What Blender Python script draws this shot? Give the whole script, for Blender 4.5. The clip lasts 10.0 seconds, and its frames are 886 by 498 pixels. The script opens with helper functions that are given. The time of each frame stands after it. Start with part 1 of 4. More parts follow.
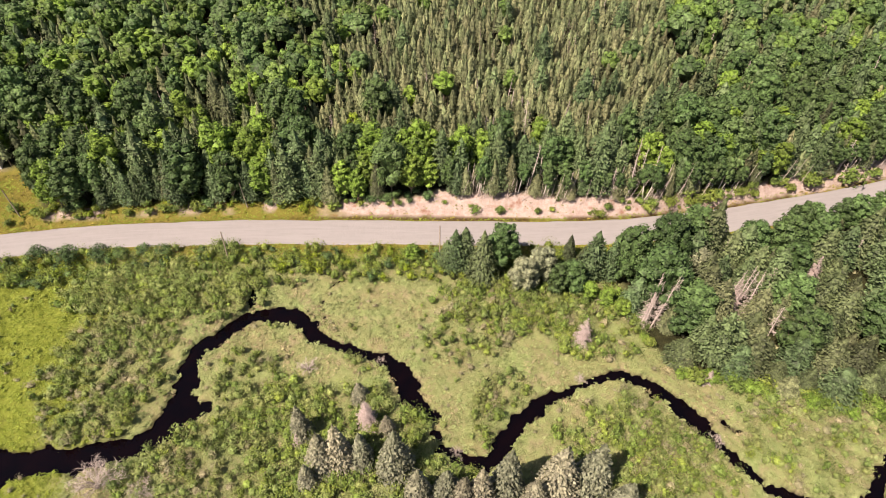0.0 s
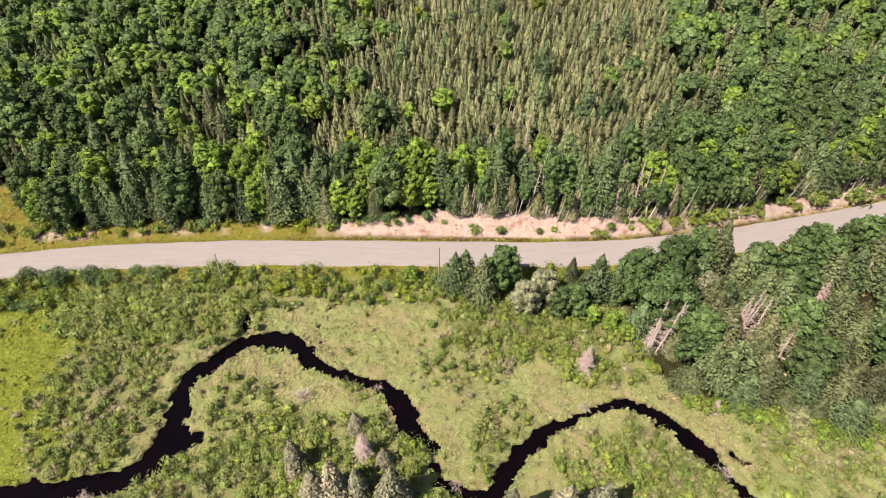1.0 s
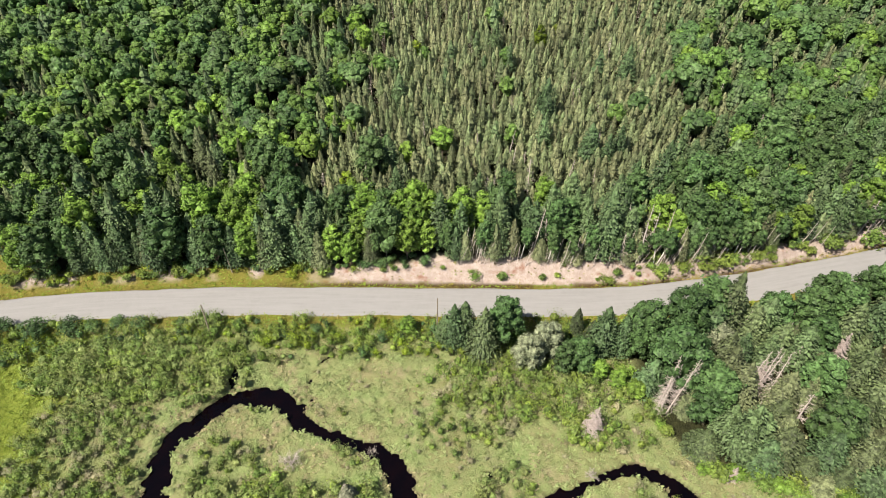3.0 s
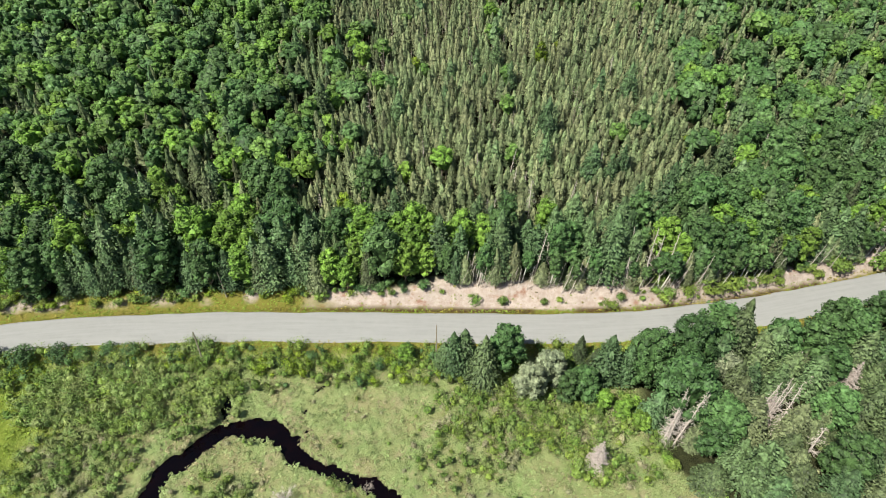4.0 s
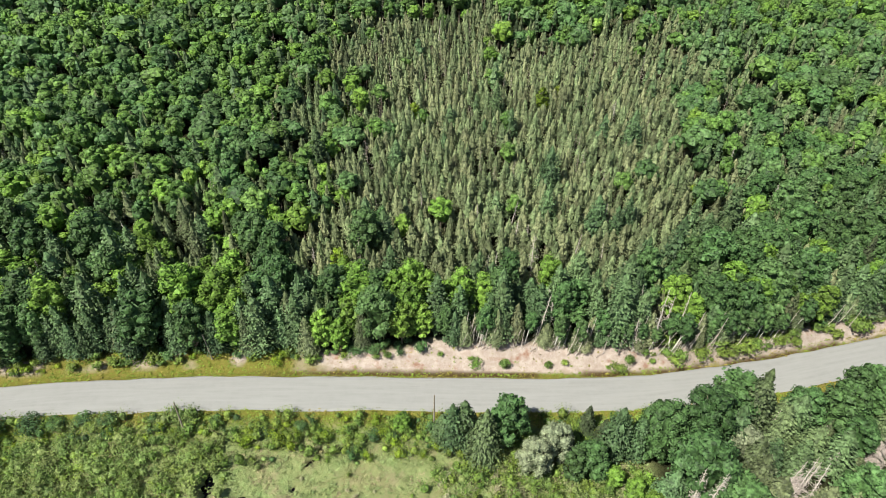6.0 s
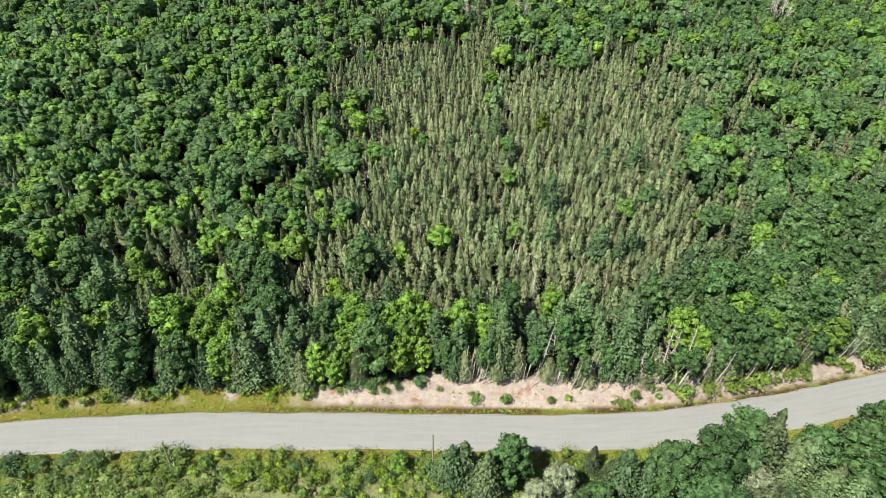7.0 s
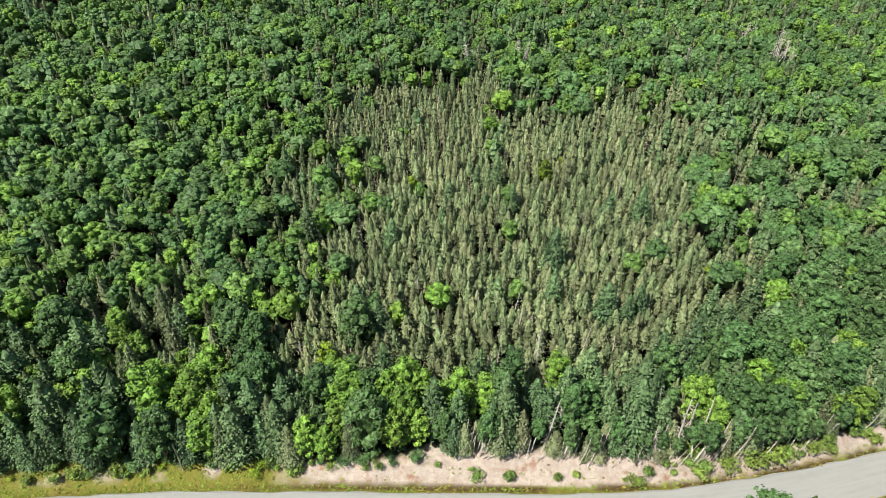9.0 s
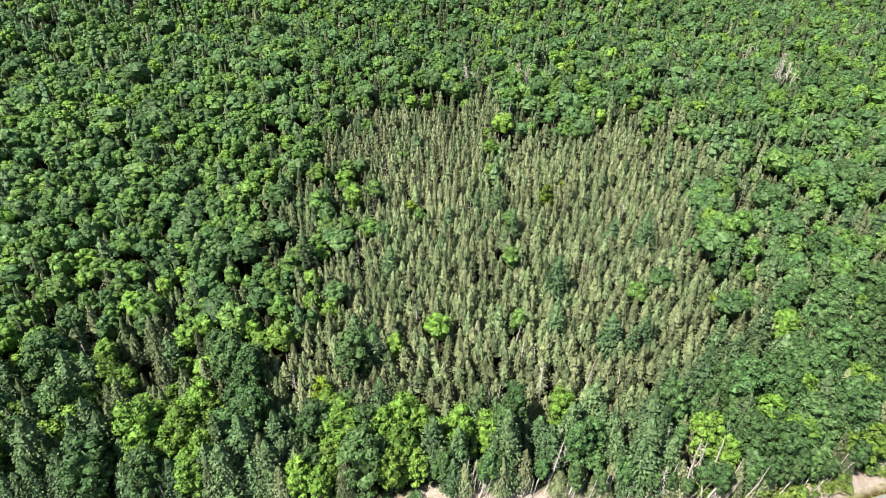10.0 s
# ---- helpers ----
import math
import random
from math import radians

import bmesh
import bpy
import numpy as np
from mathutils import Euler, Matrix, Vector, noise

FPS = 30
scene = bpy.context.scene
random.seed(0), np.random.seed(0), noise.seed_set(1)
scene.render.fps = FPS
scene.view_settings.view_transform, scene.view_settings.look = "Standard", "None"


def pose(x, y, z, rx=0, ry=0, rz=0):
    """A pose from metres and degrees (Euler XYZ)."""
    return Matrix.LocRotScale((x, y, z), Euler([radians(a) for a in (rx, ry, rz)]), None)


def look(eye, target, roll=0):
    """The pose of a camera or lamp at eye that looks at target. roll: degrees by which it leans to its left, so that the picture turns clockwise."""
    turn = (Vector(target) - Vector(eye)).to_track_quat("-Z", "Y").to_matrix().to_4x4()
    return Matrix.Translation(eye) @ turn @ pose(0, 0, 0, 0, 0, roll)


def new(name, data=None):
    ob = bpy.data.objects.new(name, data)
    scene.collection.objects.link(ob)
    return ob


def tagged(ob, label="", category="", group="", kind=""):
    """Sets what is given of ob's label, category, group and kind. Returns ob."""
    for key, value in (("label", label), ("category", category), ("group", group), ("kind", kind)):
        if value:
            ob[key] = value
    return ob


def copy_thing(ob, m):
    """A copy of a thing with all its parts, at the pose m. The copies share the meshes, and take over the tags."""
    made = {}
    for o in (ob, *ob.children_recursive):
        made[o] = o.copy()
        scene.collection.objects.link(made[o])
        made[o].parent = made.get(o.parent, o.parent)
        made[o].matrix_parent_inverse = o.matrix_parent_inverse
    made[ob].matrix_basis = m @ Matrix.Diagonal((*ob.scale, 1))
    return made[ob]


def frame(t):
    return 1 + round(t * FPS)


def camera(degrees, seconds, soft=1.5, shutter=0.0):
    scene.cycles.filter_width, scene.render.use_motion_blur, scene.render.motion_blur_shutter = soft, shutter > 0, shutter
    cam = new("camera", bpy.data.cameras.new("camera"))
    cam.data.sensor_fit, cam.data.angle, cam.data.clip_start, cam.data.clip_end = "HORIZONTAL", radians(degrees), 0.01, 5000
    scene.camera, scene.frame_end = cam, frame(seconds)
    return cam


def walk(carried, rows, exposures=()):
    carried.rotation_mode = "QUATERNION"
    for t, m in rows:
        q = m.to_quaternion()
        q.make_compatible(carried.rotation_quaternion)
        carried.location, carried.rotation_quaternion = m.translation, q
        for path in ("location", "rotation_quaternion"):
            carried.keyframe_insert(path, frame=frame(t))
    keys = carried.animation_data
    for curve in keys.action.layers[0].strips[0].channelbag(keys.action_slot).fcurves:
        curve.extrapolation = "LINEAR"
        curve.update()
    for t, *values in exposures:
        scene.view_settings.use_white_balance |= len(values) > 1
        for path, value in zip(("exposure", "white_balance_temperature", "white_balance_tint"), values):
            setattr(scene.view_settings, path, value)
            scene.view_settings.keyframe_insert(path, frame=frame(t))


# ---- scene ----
import collections

cam = camera(73.56, 10.0, soft=0.45)
# seconds, eye x y z, tilt from straight down, heading
PATH = [
    (0, 0.000, 0.000, 93.031, 45.936, 0.000),
    (0.5, 0.060, 2.114, 93.146, 46.229, 0.016),
    (1, 0.119, 4.232, 93.270, 46.627, 0.032),
    (1.5, 0.177, 6.354, 93.404, 47.049, 0.048),
    (2, 0.234, 8.479, 93.546, 47.498, 0.064),
    (2.5, 0.289, 10.609, 93.699, 47.939, 0.079),
    (4, 0.449, 17.019, 94.211, 49.261, 0.127),
    (4.5, 0.500, 19.163, 94.400, 49.765, 0.143),
    (5, 0.550, 21.311, 94.599, 50.512, 0.159),
    (5.5, 0.599, 23.463, 94.807, 51.287, 0.175),
    (7, 0.738, 29.942, 95.488, 53.590, 0.222),
    (7.5, 0.782, 32.109, 95.733, 54.345, 0.238),
    (8, 0.825, 34.279, 95.988, 55.112, 0.254),
    (8.5, 0.867, 36.454, 96.252, 55.854, 0.270),
    (9, 0.907, 38.632, 96.525, 56.624, 0.286),
    (9.5, 0.947, 40.814, 96.808, 57.371, 0.302),
    (10, 0.985, 43.000, 97.100, 58.131, 0.318),
]
EXPOSURES = [(0, 1.0, 7600, 26), (2.0, 0.97, 7300, 20), (2.8, 0.95, 6950, 13), (4.0, 0.91, 6470, 2), (7.5, 0.94, 6450, 2), (9.0, 1.0, 6450, 2), (10, 1.27, 6400, 3)]
walk(cam, [(t, pose(x, y, z, rx, 0, rz) @ pose(0, 0, 0, 0, 0, 0.908)) for t, x, y, z, rx, rz in PATH], EXPOSURES)

# ---- sky and sun ----
SUN_AZ, SUN_EL = math.atan2(-0.78, -0.62), radians(54)
to_sun = Vector((math.sin(SUN_AZ) * math.cos(SUN_EL), math.cos(SUN_AZ) * math.cos(SUN_EL), math.sin(SUN_EL)))
world = bpy.data.worlds.new("sky")
scene.world = world
world.use_nodes = True
wn = world.node_tree.nodes
sky = wn.new("ShaderNodeTexSky")
sky.sky_type, sky.sun_disc = "NISHITA", False
sky.sun_elevation, sky.sun_rotation = SUN_EL, SUN_AZ
world.node_tree.links.new(sky.outputs[0], wn["Background"].inputs[0])
wn["Background"].inputs[1].default_value = 0.055
sun = new("sun", bpy.data.lights.new("sun", "SUN"))
sun.data.energy, sun.data.angle, sun.data.color = 4.7, radians(0.53), (1.0, 0.95, 0.86)
sun.matrix_world = look(to_sun * 300, (0, 0, 0))

# ---- noise and shape helpers ----
rng = np.random.default_rng(7)
LATTICE = rng.random((256, 256))


def vnoise(x, y, size, shift=0.0):
    """Smooth value noise, 0 to 1, with cells of that size."""
    u, v = x / size + 37.3 + shift * 11.7, y / size + 91.1 + shift * 5.3
    i, j = np.floor(u).astype(int), np.floor(v).astype(int)
    a, b = u - i, v - j
    a, b = a * a * (3 - 2 * a), b * b * (3 - 2 * b)
    g = lambda p, q: LATTICE[p % 256, q % 256]
    return (g(i, j) * (1 - a) + g(i + 1, j) * a) * (1 - b) + (g(i, j + 1) * (1 - a) + g(i + 1, j + 1) * a) * b


def smooth(a, b, v):
    s = np.clip((v - a) / (b - a), 0, 1)
    return s * s * (3 - 2 * s)


def bump_at(x, y, cx, cy, rx, ry):
    """1 inside a soft oval, 0 outside."""
    d = np.hypot((x - cx) / rx, (y - cy) / ry) + 0.35 * (vnoise(x, y, 5.0, 4) - 0.5)
    return 1 - smooth(0.75, 1.1, d)


# ---- the plan: road line, stream lines, lie of the land ----
ROAD_X = [-400, -200, -140, -110, -97, -85, -73, -48, -23, 0, 20, 35, 45, 58, 70, 95, 110, 150, 220, 400]
ROAD_Y = [20, 65, 80.2, 88.1, 91.6, 93.8, 95.6, 97.5, 98.1, 98.2, 98.5, 99.2, 100.3, 102.6, 105.1, 111.6, 116, 128, 152, 215]
_x = np.arange(-400, 401, 1.0)
_k = np.ones(13) / 13
_y = np.convolve(np.pad(np.interp(_x, ROAD_X, ROAD_Y), 6, mode="edge"), _k, "valid")


def road_y(x):
    return np.interp(x, _x, _y)


def road_d(x, y):
    """Signed distance north of the road's middle line."""
    s = (road_y(x + 2) - road_y(x - 2)) / 4
    return (y - road_y(x)) / np.sqrt(1 + s * s)


WEST = [(-100, 40, 3.0), (-84, 41.5, 3.2), (-71.8, 43.1, 3.3), (-66.1, 44.4, 2.6), (-60.0, 45.0, 2.4), (-53.9, 46.1, 2.2), (-50.0, 47.9, 2.0), (-47.5, 50.3, 2.1),
        (-45.7, 52.7, 2.6), (-45.4, 55.7, 2.6), (-46.0, 58.6, 2.1), (-46.4, 61.6, 1.6), (-46.9, 64.1, 1.4), (-46.3, 66.7, 1.5), (-44.1, 69.5, 1.6), (-41.5, 72.9, 1.7)]
LOOP = [(-41.5, 72.9, 1.7), (-38.2, 75.4, 1.7), (-34.2, 76.5, 1.9), (-29.8, 75.7, 2.0), (-26.5, 73.4, 1.9), (-24.4, 70.8, 1.5), (-21.4, 68.9, 1.0), (-17.5, 68.0, 0.9), (-13.6, 66.9, 1.1),
        (-9.6, 64.7, 1.6), (-6.7, 62.3, 2.0), (-5.5, 60.1, 2.3), (-5.7, 58.2, 2.0), (-3.8, 55.9, 1.4), (-1.4, 53.8, 1.1), (-0.1, 52.5, 0.6)]
MIDDLE = [(-1.0, 50.6, 0.6), (0.3, 48.0, 0.8), (3.9, 46.3, 1.1), (7.6, 45.4, 1.2), (10.1, 47.6, 1.6), (11.4, 50.2, 1.6), (13.0, 52.4, 1.5), (15.6, 54.6, 1.4), (18.8, 57.2, 1.4), (22.5, 59.1, 1.0), (25.8, 60.8, 0.9), (30.3, 62.5, 0.8)]
EAST = [(30.3, 62.5, 0.8), (33.5, 63.0, 1.0), (36.4, 61.7, 1.1), (39.0, 59.7, 1.3), (41.5, 57.6, 1.5), (43.9, 54.7, 1.9), (45.1, 52.7, 1.6), (46.5, 50.3, 1.2), (48.4, 47.5, 0.9), (50.3, 44.8, 0.6), (52.0, 42.4, 0.6),
        (54.6, 41.0, 1.0), (58.0, 39.5, 0.9), (63.6, 38.3, 1.1), (69.4, 41.0, 1.1), (71.6, 44.3, 0.9), (74.3, 47.2, 0.5)]
SIDE = [[(-43.4, 52.8, 1.2), (-41.2, 55.0, 1.0), (-39.7, 56.9, 0.4)], [(-38.0, 76.1, 0.5), (-39.2, 79.5, 0.5), (-39.5, 83.1, 0.3)],
        [(-23.8, 75.4, -0.1), (-24.4, 81.4, -0.2), (-22.6, 84.6, 0.1), (-21.2, 86.8, 0.35), (-20.8, 88.4, 0.3), (-17.6, 87.7, 0.15)], [(49.3, 53.6, 0.2), (50.6, 52.4, 0.5), (52.2, 51.6, 0.2)],
        [(8.3, 61.9, -0.05), (9.2, 62.3, -0.1)], [(6.9, 59.6, -0.1), (7.4, 59.2, -0.15)]]


def stream_edge(x, y):
    """Distance from the nearest stream's edge; below 0 in the water."""
    best = np.full(np.shape(x), 60.0)
    for line in (WEST, LOOP, MIDDLE, EAST, *SIDE):
        for (ax, ay, aw), (bx, by, bw) in zip(line, line[1:]):
            dx, dy = bx - ax, by - ay
            s = np.clip(((x - ax) * dx + (y - ay) * dy) / (dx * dx + dy * dy), 0, 1)
            best = np.minimum(best, np.hypot(x - ax - s * dx, y - ay - s * dy) - aw - s * (bw - aw))
    islet = np.hypot((x + 43.4) / 1.3, (y - 58.6) / 1.5)
    best = np.where(islet < 1, np.maximum(best, 0.5 * (1 - islet)), best)
    return best + 1.3 * (vnoise(x, y, 1.7) - 0.5) + 0.8 * (vnoise(x, y, 0.7, 3) - 0.45)


def bank_top(x):
    """Height of the cut bank's top above the sea of marsh."""
    return 3.9 + 1.5 * smooth(-32, 2, x) - 0.3 * smooth(60, 100, x)


def woods_edge(x):
    """How far north of the road's middle the trees begin."""
    return 8.8 + 1.7 * smooth(-10, 2, x) * (1 - smooth(16, 36, x)) - 0.9 * smooth(30, 55, x)


def grove_edge(x):
    """Where the wood south of the road ends towards the marsh."""
    return np.interp(x, [36, 38.5, 44, 53, 66, 77, 110, 150], [80, 73, 64.5, 61.5, 59, 56.5, 49, 42])


def land(x, y):
    """Height of the ground."""
    x, y = np.asarray(x, float), np.asarray(y, float)
    d = road_d(x, y)
    marsh = 0.45 + 0.55 * (vnoise(x, y, 2.3, 9) - 0.5) + 0.60 * (vnoise(x, y, 1.1) - 0.4) * smooth(0.1, 0.8, vnoise(x, y, 7, 2)) + 0.30 * (vnoise(x, y, 0.6, 1) - 0.5) + 0.25 * smooth(0.55, 0.9, vnoise(x, y, 13, 5))
    marsh = np.maximum(marsh, 0.16)
    e = np.where((y < 95) & (y > 15) & (np.abs(x) < 130), stream_edge(x, y), 9.0)
    marsh = -0.7 + (marsh + 0.7) * smooth(-0.35, 0.35, e)
    fill = smooth(-9.5, -3.9, d)
    south = marsh * (1 - fill) + 2.95 * fill
    north = 2.95 - 0.55 * smooth(3.8, 4.6, d)
    top = bank_top(x) + 0.5 * (vnoise(x, y, 3.0, 6) - 0.5)
    east = smooth(25, 55, x)
    rise = smooth(5.4 - 1.0 * east, woods_edge(x) + 0.3 + 1.2 * (vnoise(x, y, 4, 8) - 0.5), d) * (top - 2.4)
    hill = 0.08 * np.maximum(d - 9, 0) + 0.0004 * np.maximum(d - 25, 0) ** 2
    hill = np.minimum(hill, 42 + 0 * d) * (0.9 + 0.25 * vnoise(x, y, 60, 9))
    north = north + rise + hill + 0.5 * smooth(9, 14, d) * (vnoise(x, y, 2.2, 7) - 0.5)
    return np.where(d < 0, np.where(d < -3.8, south, 2.95), np.where(d > 3.8, north, 2.95))


# ---- materials ----
def material(name, rough=0.85, spec=0.2):
    m = bpy.data.materials.new(name)
    m.use_nodes = True
    b = m.node_tree.nodes["Principled BSDF"]
    b.inputs["Roughness"].default_value, b.inputs["Specular IOR Level"].default_value = rough, spec
    return m, m.node_tree.nodes, m.node_tree.links, b


def mix(nodes, links, fac, a, b):
    n = nodes.new("ShaderNodeMix")
    n.data_type = "RGBA"
    for sock, v in ((n.inputs[0], fac), (n.inputs[6], a), (n.inputs[7], b)):
        if isinstance(v, (int, float)):
            sock.default_value = v
        elif isinstance(v, tuple):
            sock.default_value = (*v, 1)
        else:
            links.new(v, sock)
    return n.outputs[2]


def noise_tex(nodes, links, scale, detail=4, rough=0.6, lo=0.35, hi=0.65, coord=None):
    n = nodes.new("ShaderNodeTexNoise")
    n.inputs["Scale"].default_value, n.inputs["Detail"].default_value, n.inputs["Roughness"].default_value = scale, detail, rough
    if coord is None:
        coord = nodes.new("ShaderNodeNewGeometry").outputs["Position"]
    links.new(coord, n.inputs["Vector"])
    r = nodes.new("ShaderNodeMapRange")
    r.inputs[1].default_value, r.inputs[2].default_value = lo, hi
    links.new(n.outputs[0], r.inputs[0])
    return r.outputs[0]


def attr(nodes, name):
    n = nodes.new("ShaderNodeAttribute")
    n.attribute_name = name
    return n.outputs["Fac"]


def bump(nodes, links, b, height, strength, distance):
    n = nodes.new("ShaderNodeBump")
    n.inputs["Strength"].default_value, n.inputs["Distance"].default_value = strength, distance
    links.new(height, n.inputs["Height"])
    links.new(n.outputs[0], b.inputs["Normal"])


def foliage(name, dark, light, odd, through_light=0.05, odd_share=0.75, vary=(0.55, 1.42), mottle=(0.50, 1.60)):
    """Leaves: each spray takes its own shade, each plant leans to a colour of its own."""
    m, nodes, links, b = material(name, 0.6, 0.25)
    island = nodes.new("ShaderNodeNewGeometry").outputs["Random Per Island"]
    info = nodes.new("ShaderNodeObjectInfo").outputs["Random"]
    add = nodes.new("ShaderNodeMath")
    links.new(info, add.inputs[0])
    links.new(attr(nodes, "tint"), add.inputs[1])
    fract = nodes.new("ShaderNodeMath")
    fract.operation = "FRACT"
    links.new(add.outputs[0], fract.inputs[0])
    even = nodes.new("ShaderNodeMapRange")
    even.inputs[3].default_value, even.inputs[4].default_value = 0.32, 0.68
    links.new(island, even.inputs[0])
    shade = mix(nodes, links, even.outputs[0], dark, light)
    r = nodes.new("ShaderNodeMapRange")
    r.inputs[1].default_value, r.inputs[2].default_value, r.inputs[4].default_value = 0.15, 1.0, odd_share
    links.new(fract.outputs[0], r.inputs[0])
    col = mix(nodes, links, r.outputs[0], shade, odd)
    patch = noise_tex(nodes, links, 0.06, 2, 0.5, 0.3, 0.7)
    hsv = nodes.new("ShaderNodeHueSaturation")
    v = nodes.new("ShaderNodeMapRange")
    v.inputs[3].default_value, v.inputs[4].default_value = 0.85, 1.15
    links.new(patch, v.inputs[0])
    own = nodes.new("ShaderNodeMath")
    own.operation = "MULTIPLY"
    own.inputs[1].default_value = 7.31
    links.new(add.outputs[0], own.inputs[0])
    own2 = nodes.new("ShaderNodeMath")
    own2.operation = "FRACT"
    links.new(own.outputs[0], own2.inputs[0])
    w = nodes.new("ShaderNodeMapRange")
    w.inputs[3].default_value, w.inputs[4].default_value = vary
    links.new(own2.outputs[0], w.inputs[0])
    both = nodes.new("ShaderNodeMath")
    both.operation = "MULTIPLY"
    links.new(v.outputs[0], both.inputs[0])
    links.new(w.outputs[0], both.inputs[1])
    # metre-wide mottle: sunlit and shaded clumps painted into the leaf colour
    clump_tone = noise_tex(nodes, links, 1.1, 4, 0.6, 0.40, 0.62)
    speck = nodes.new("ShaderNodeMapRange")
    speck.inputs[3].default_value, speck.inputs[4].default_value = mottle
    links.new(clump_tone, speck.inputs[0])
    all3 = nodes.new("ShaderNodeMath")
    all3.operation = "MULTIPLY"
    links.new(both.outputs[0], all3.inputs[0])
    links.new(speck.outputs[0], all3.inputs[1])
    links.new(all3.outputs[0], hsv.inputs["Value"])
    bump(nodes, links, b, clump_tone, 0.55, 0.10)
    links.new(col, hsv.inputs["Color"])
    links.new(hsv.outputs[0], b.inputs["Base Color"])
    tr = nodes.new("ShaderNodeBsdfTranslucent")
    links.new(hsv.outputs[0], tr.inputs[0])
    sh = nodes.new("ShaderNodeMixShader")
    sh.inputs[0].default_value = through_light
    links.new(b.outputs[0], sh.inputs[1])
    links.new(tr.outputs[0], sh.inputs[2])
    links.new(sh.outputs[0], nodes["Material Output"].inputs[0])
    return m


SPRUCE = foliage("spruce_needles", (0.078, 0.112, 0.046), (0.186, 0.230, 0.110), (0.176, 0.176, 0.092), 0.05, 0.80, (0.66, 1.30), (0.60, 1.42))
SPRUCE_DARK = foliage("dark_spruce_needles", (0.034, 0.056, 0.022), (0.120, 0.155, 0.066), (0.110, 0.120, 0.060), 0.04)
SPRUCE_GREY = foliage("grey_spruce_needles", (0.090, 0.105, 0.064), (0.200, 0.214, 0.142), (0.205, 0.190, 0.132), 0.06, 0.75, (0.78, 1.18))
LEAF_DARK = foliage("dark_leaves", (0.030, 0.068, 0.021), (0.082, 0.150, 0.048), (0.074, 0.122, 0.040), 0.05, 0.75, (0.68, 1.25))
LEAF_BRIGHT = foliage("bright_leaves", (0.064, 0.128, 0.018), (0.150, 0.255, 0.040), (0.130, 0.200, 0.032), 0.05, 0.75, (0.70, 1.2))
LEAF_MID = foliage("mid_green_leaves", (0.042, 0.090, 0.018), (0.108, 0.190, 0.042), (0.098, 0.158, 0.036), 0.05, 0.75, (0.74, 1.2))
LEAF_YELLOW = foliage("yellow_green_leaves", (0.105, 0.170, 0.014), (0.205, 0.285, 0.022), (0.215, 0.265, 0.022), 0.05, 0.75, (0.60, 1.0))
LARCH = foliage("larch_needles", (0.044, 0.088, 0.036), (0.106, 0.164, 0.070), (0.096, 0.136, 0.056), 0.05, 0.75, (0.72, 1.2))
PALE = foliage("silvery_leaves", (0.115, 0.145, 0.080), (0.265, 0.295, 0.185), (0.225, 0.245, 0.145), 0.05, 0.75, (0.80, 1.1))
ALDER = foliage("alder_leaves", (0.095, 0.155, 0.040), (0.190, 0.262, 0.074), (0.215, 0.235, 0.080), 0.05, 0.75, (0.80, 1.15), (0.62, 1.35))
ALDER_GREEN = foliage("green_shrub_leaves", (0.066, 0.122, 0.024), (0.146, 0.220, 0.046), (0.180, 0.225, 0.038), 0.05, 0.75, (0.7, 1.2))
TWIGGY = foliage("twiggy_brown_shrub", (0.168, 0.176, 0.088), (0.262, 0.258, 0.146), (0.280, 0.246, 0.150), 0.05, 0.75, (0.8, 1.15), (0.7, 1.3))
SEDGE = foliage("sedge_blades", (0.180, 0.246, 0.084), (0.276, 0.330, 0.132), (0.270, 0.285, 0.130), 0.12, 0.6, (0.86, 1.12), (0.78, 1.22))
SEDGE_BROWN = foliage("withered_sedge_blades", (0.190, 0.185, 0.085), (0.310, 0.290, 0.150), (0.320, 0.260, 0.155), 0.12, 0.75, (0.75, 1.2), (0.65, 1.4))
SEDGE_LUSH = foliage("lush_grass_blades", (0.128, 0.188, 0.022), (0.225, 0.292, 0.046), (0.215, 0.262, 0.034), 0.15, 0.75, (0.88, 1.1), (0.82, 1.22))


def bark_material(name, a, b2):
    m, nodes, links, b = material(name, 0.9)
    g = noise_tex(nodes, links, 3.0)
    links.new(mix(nodes, links, g, a, b2), b.inputs["Base Color"])
    bump(nodes, links, b, g, 0.5, 0.05)
    return m


BARK = bark_material("brown_bark", (0.10, 0.075, 0.055), (0.24, 0.20, 0.165))
BIRCH = bark_material("pale_birch_bark", (0.38, 0.35, 0.31), (0.62, 0.58, 0.53))
DEADWOOD = bark_material("bleached_dead_wood", (0.30, 0.255, 0.225), (0.56, 0.49, 0.45))
DEAD_TWIGS = bark_material("pinkish_dead_twigs", (0.25, 0.20, 0.18), (0.43, 0.365, 0.335))
POLEWOOD = bark_material("weathered_pole_wood", (0.22, 0.18, 0.14), (0.38, 0.32, 0.26))


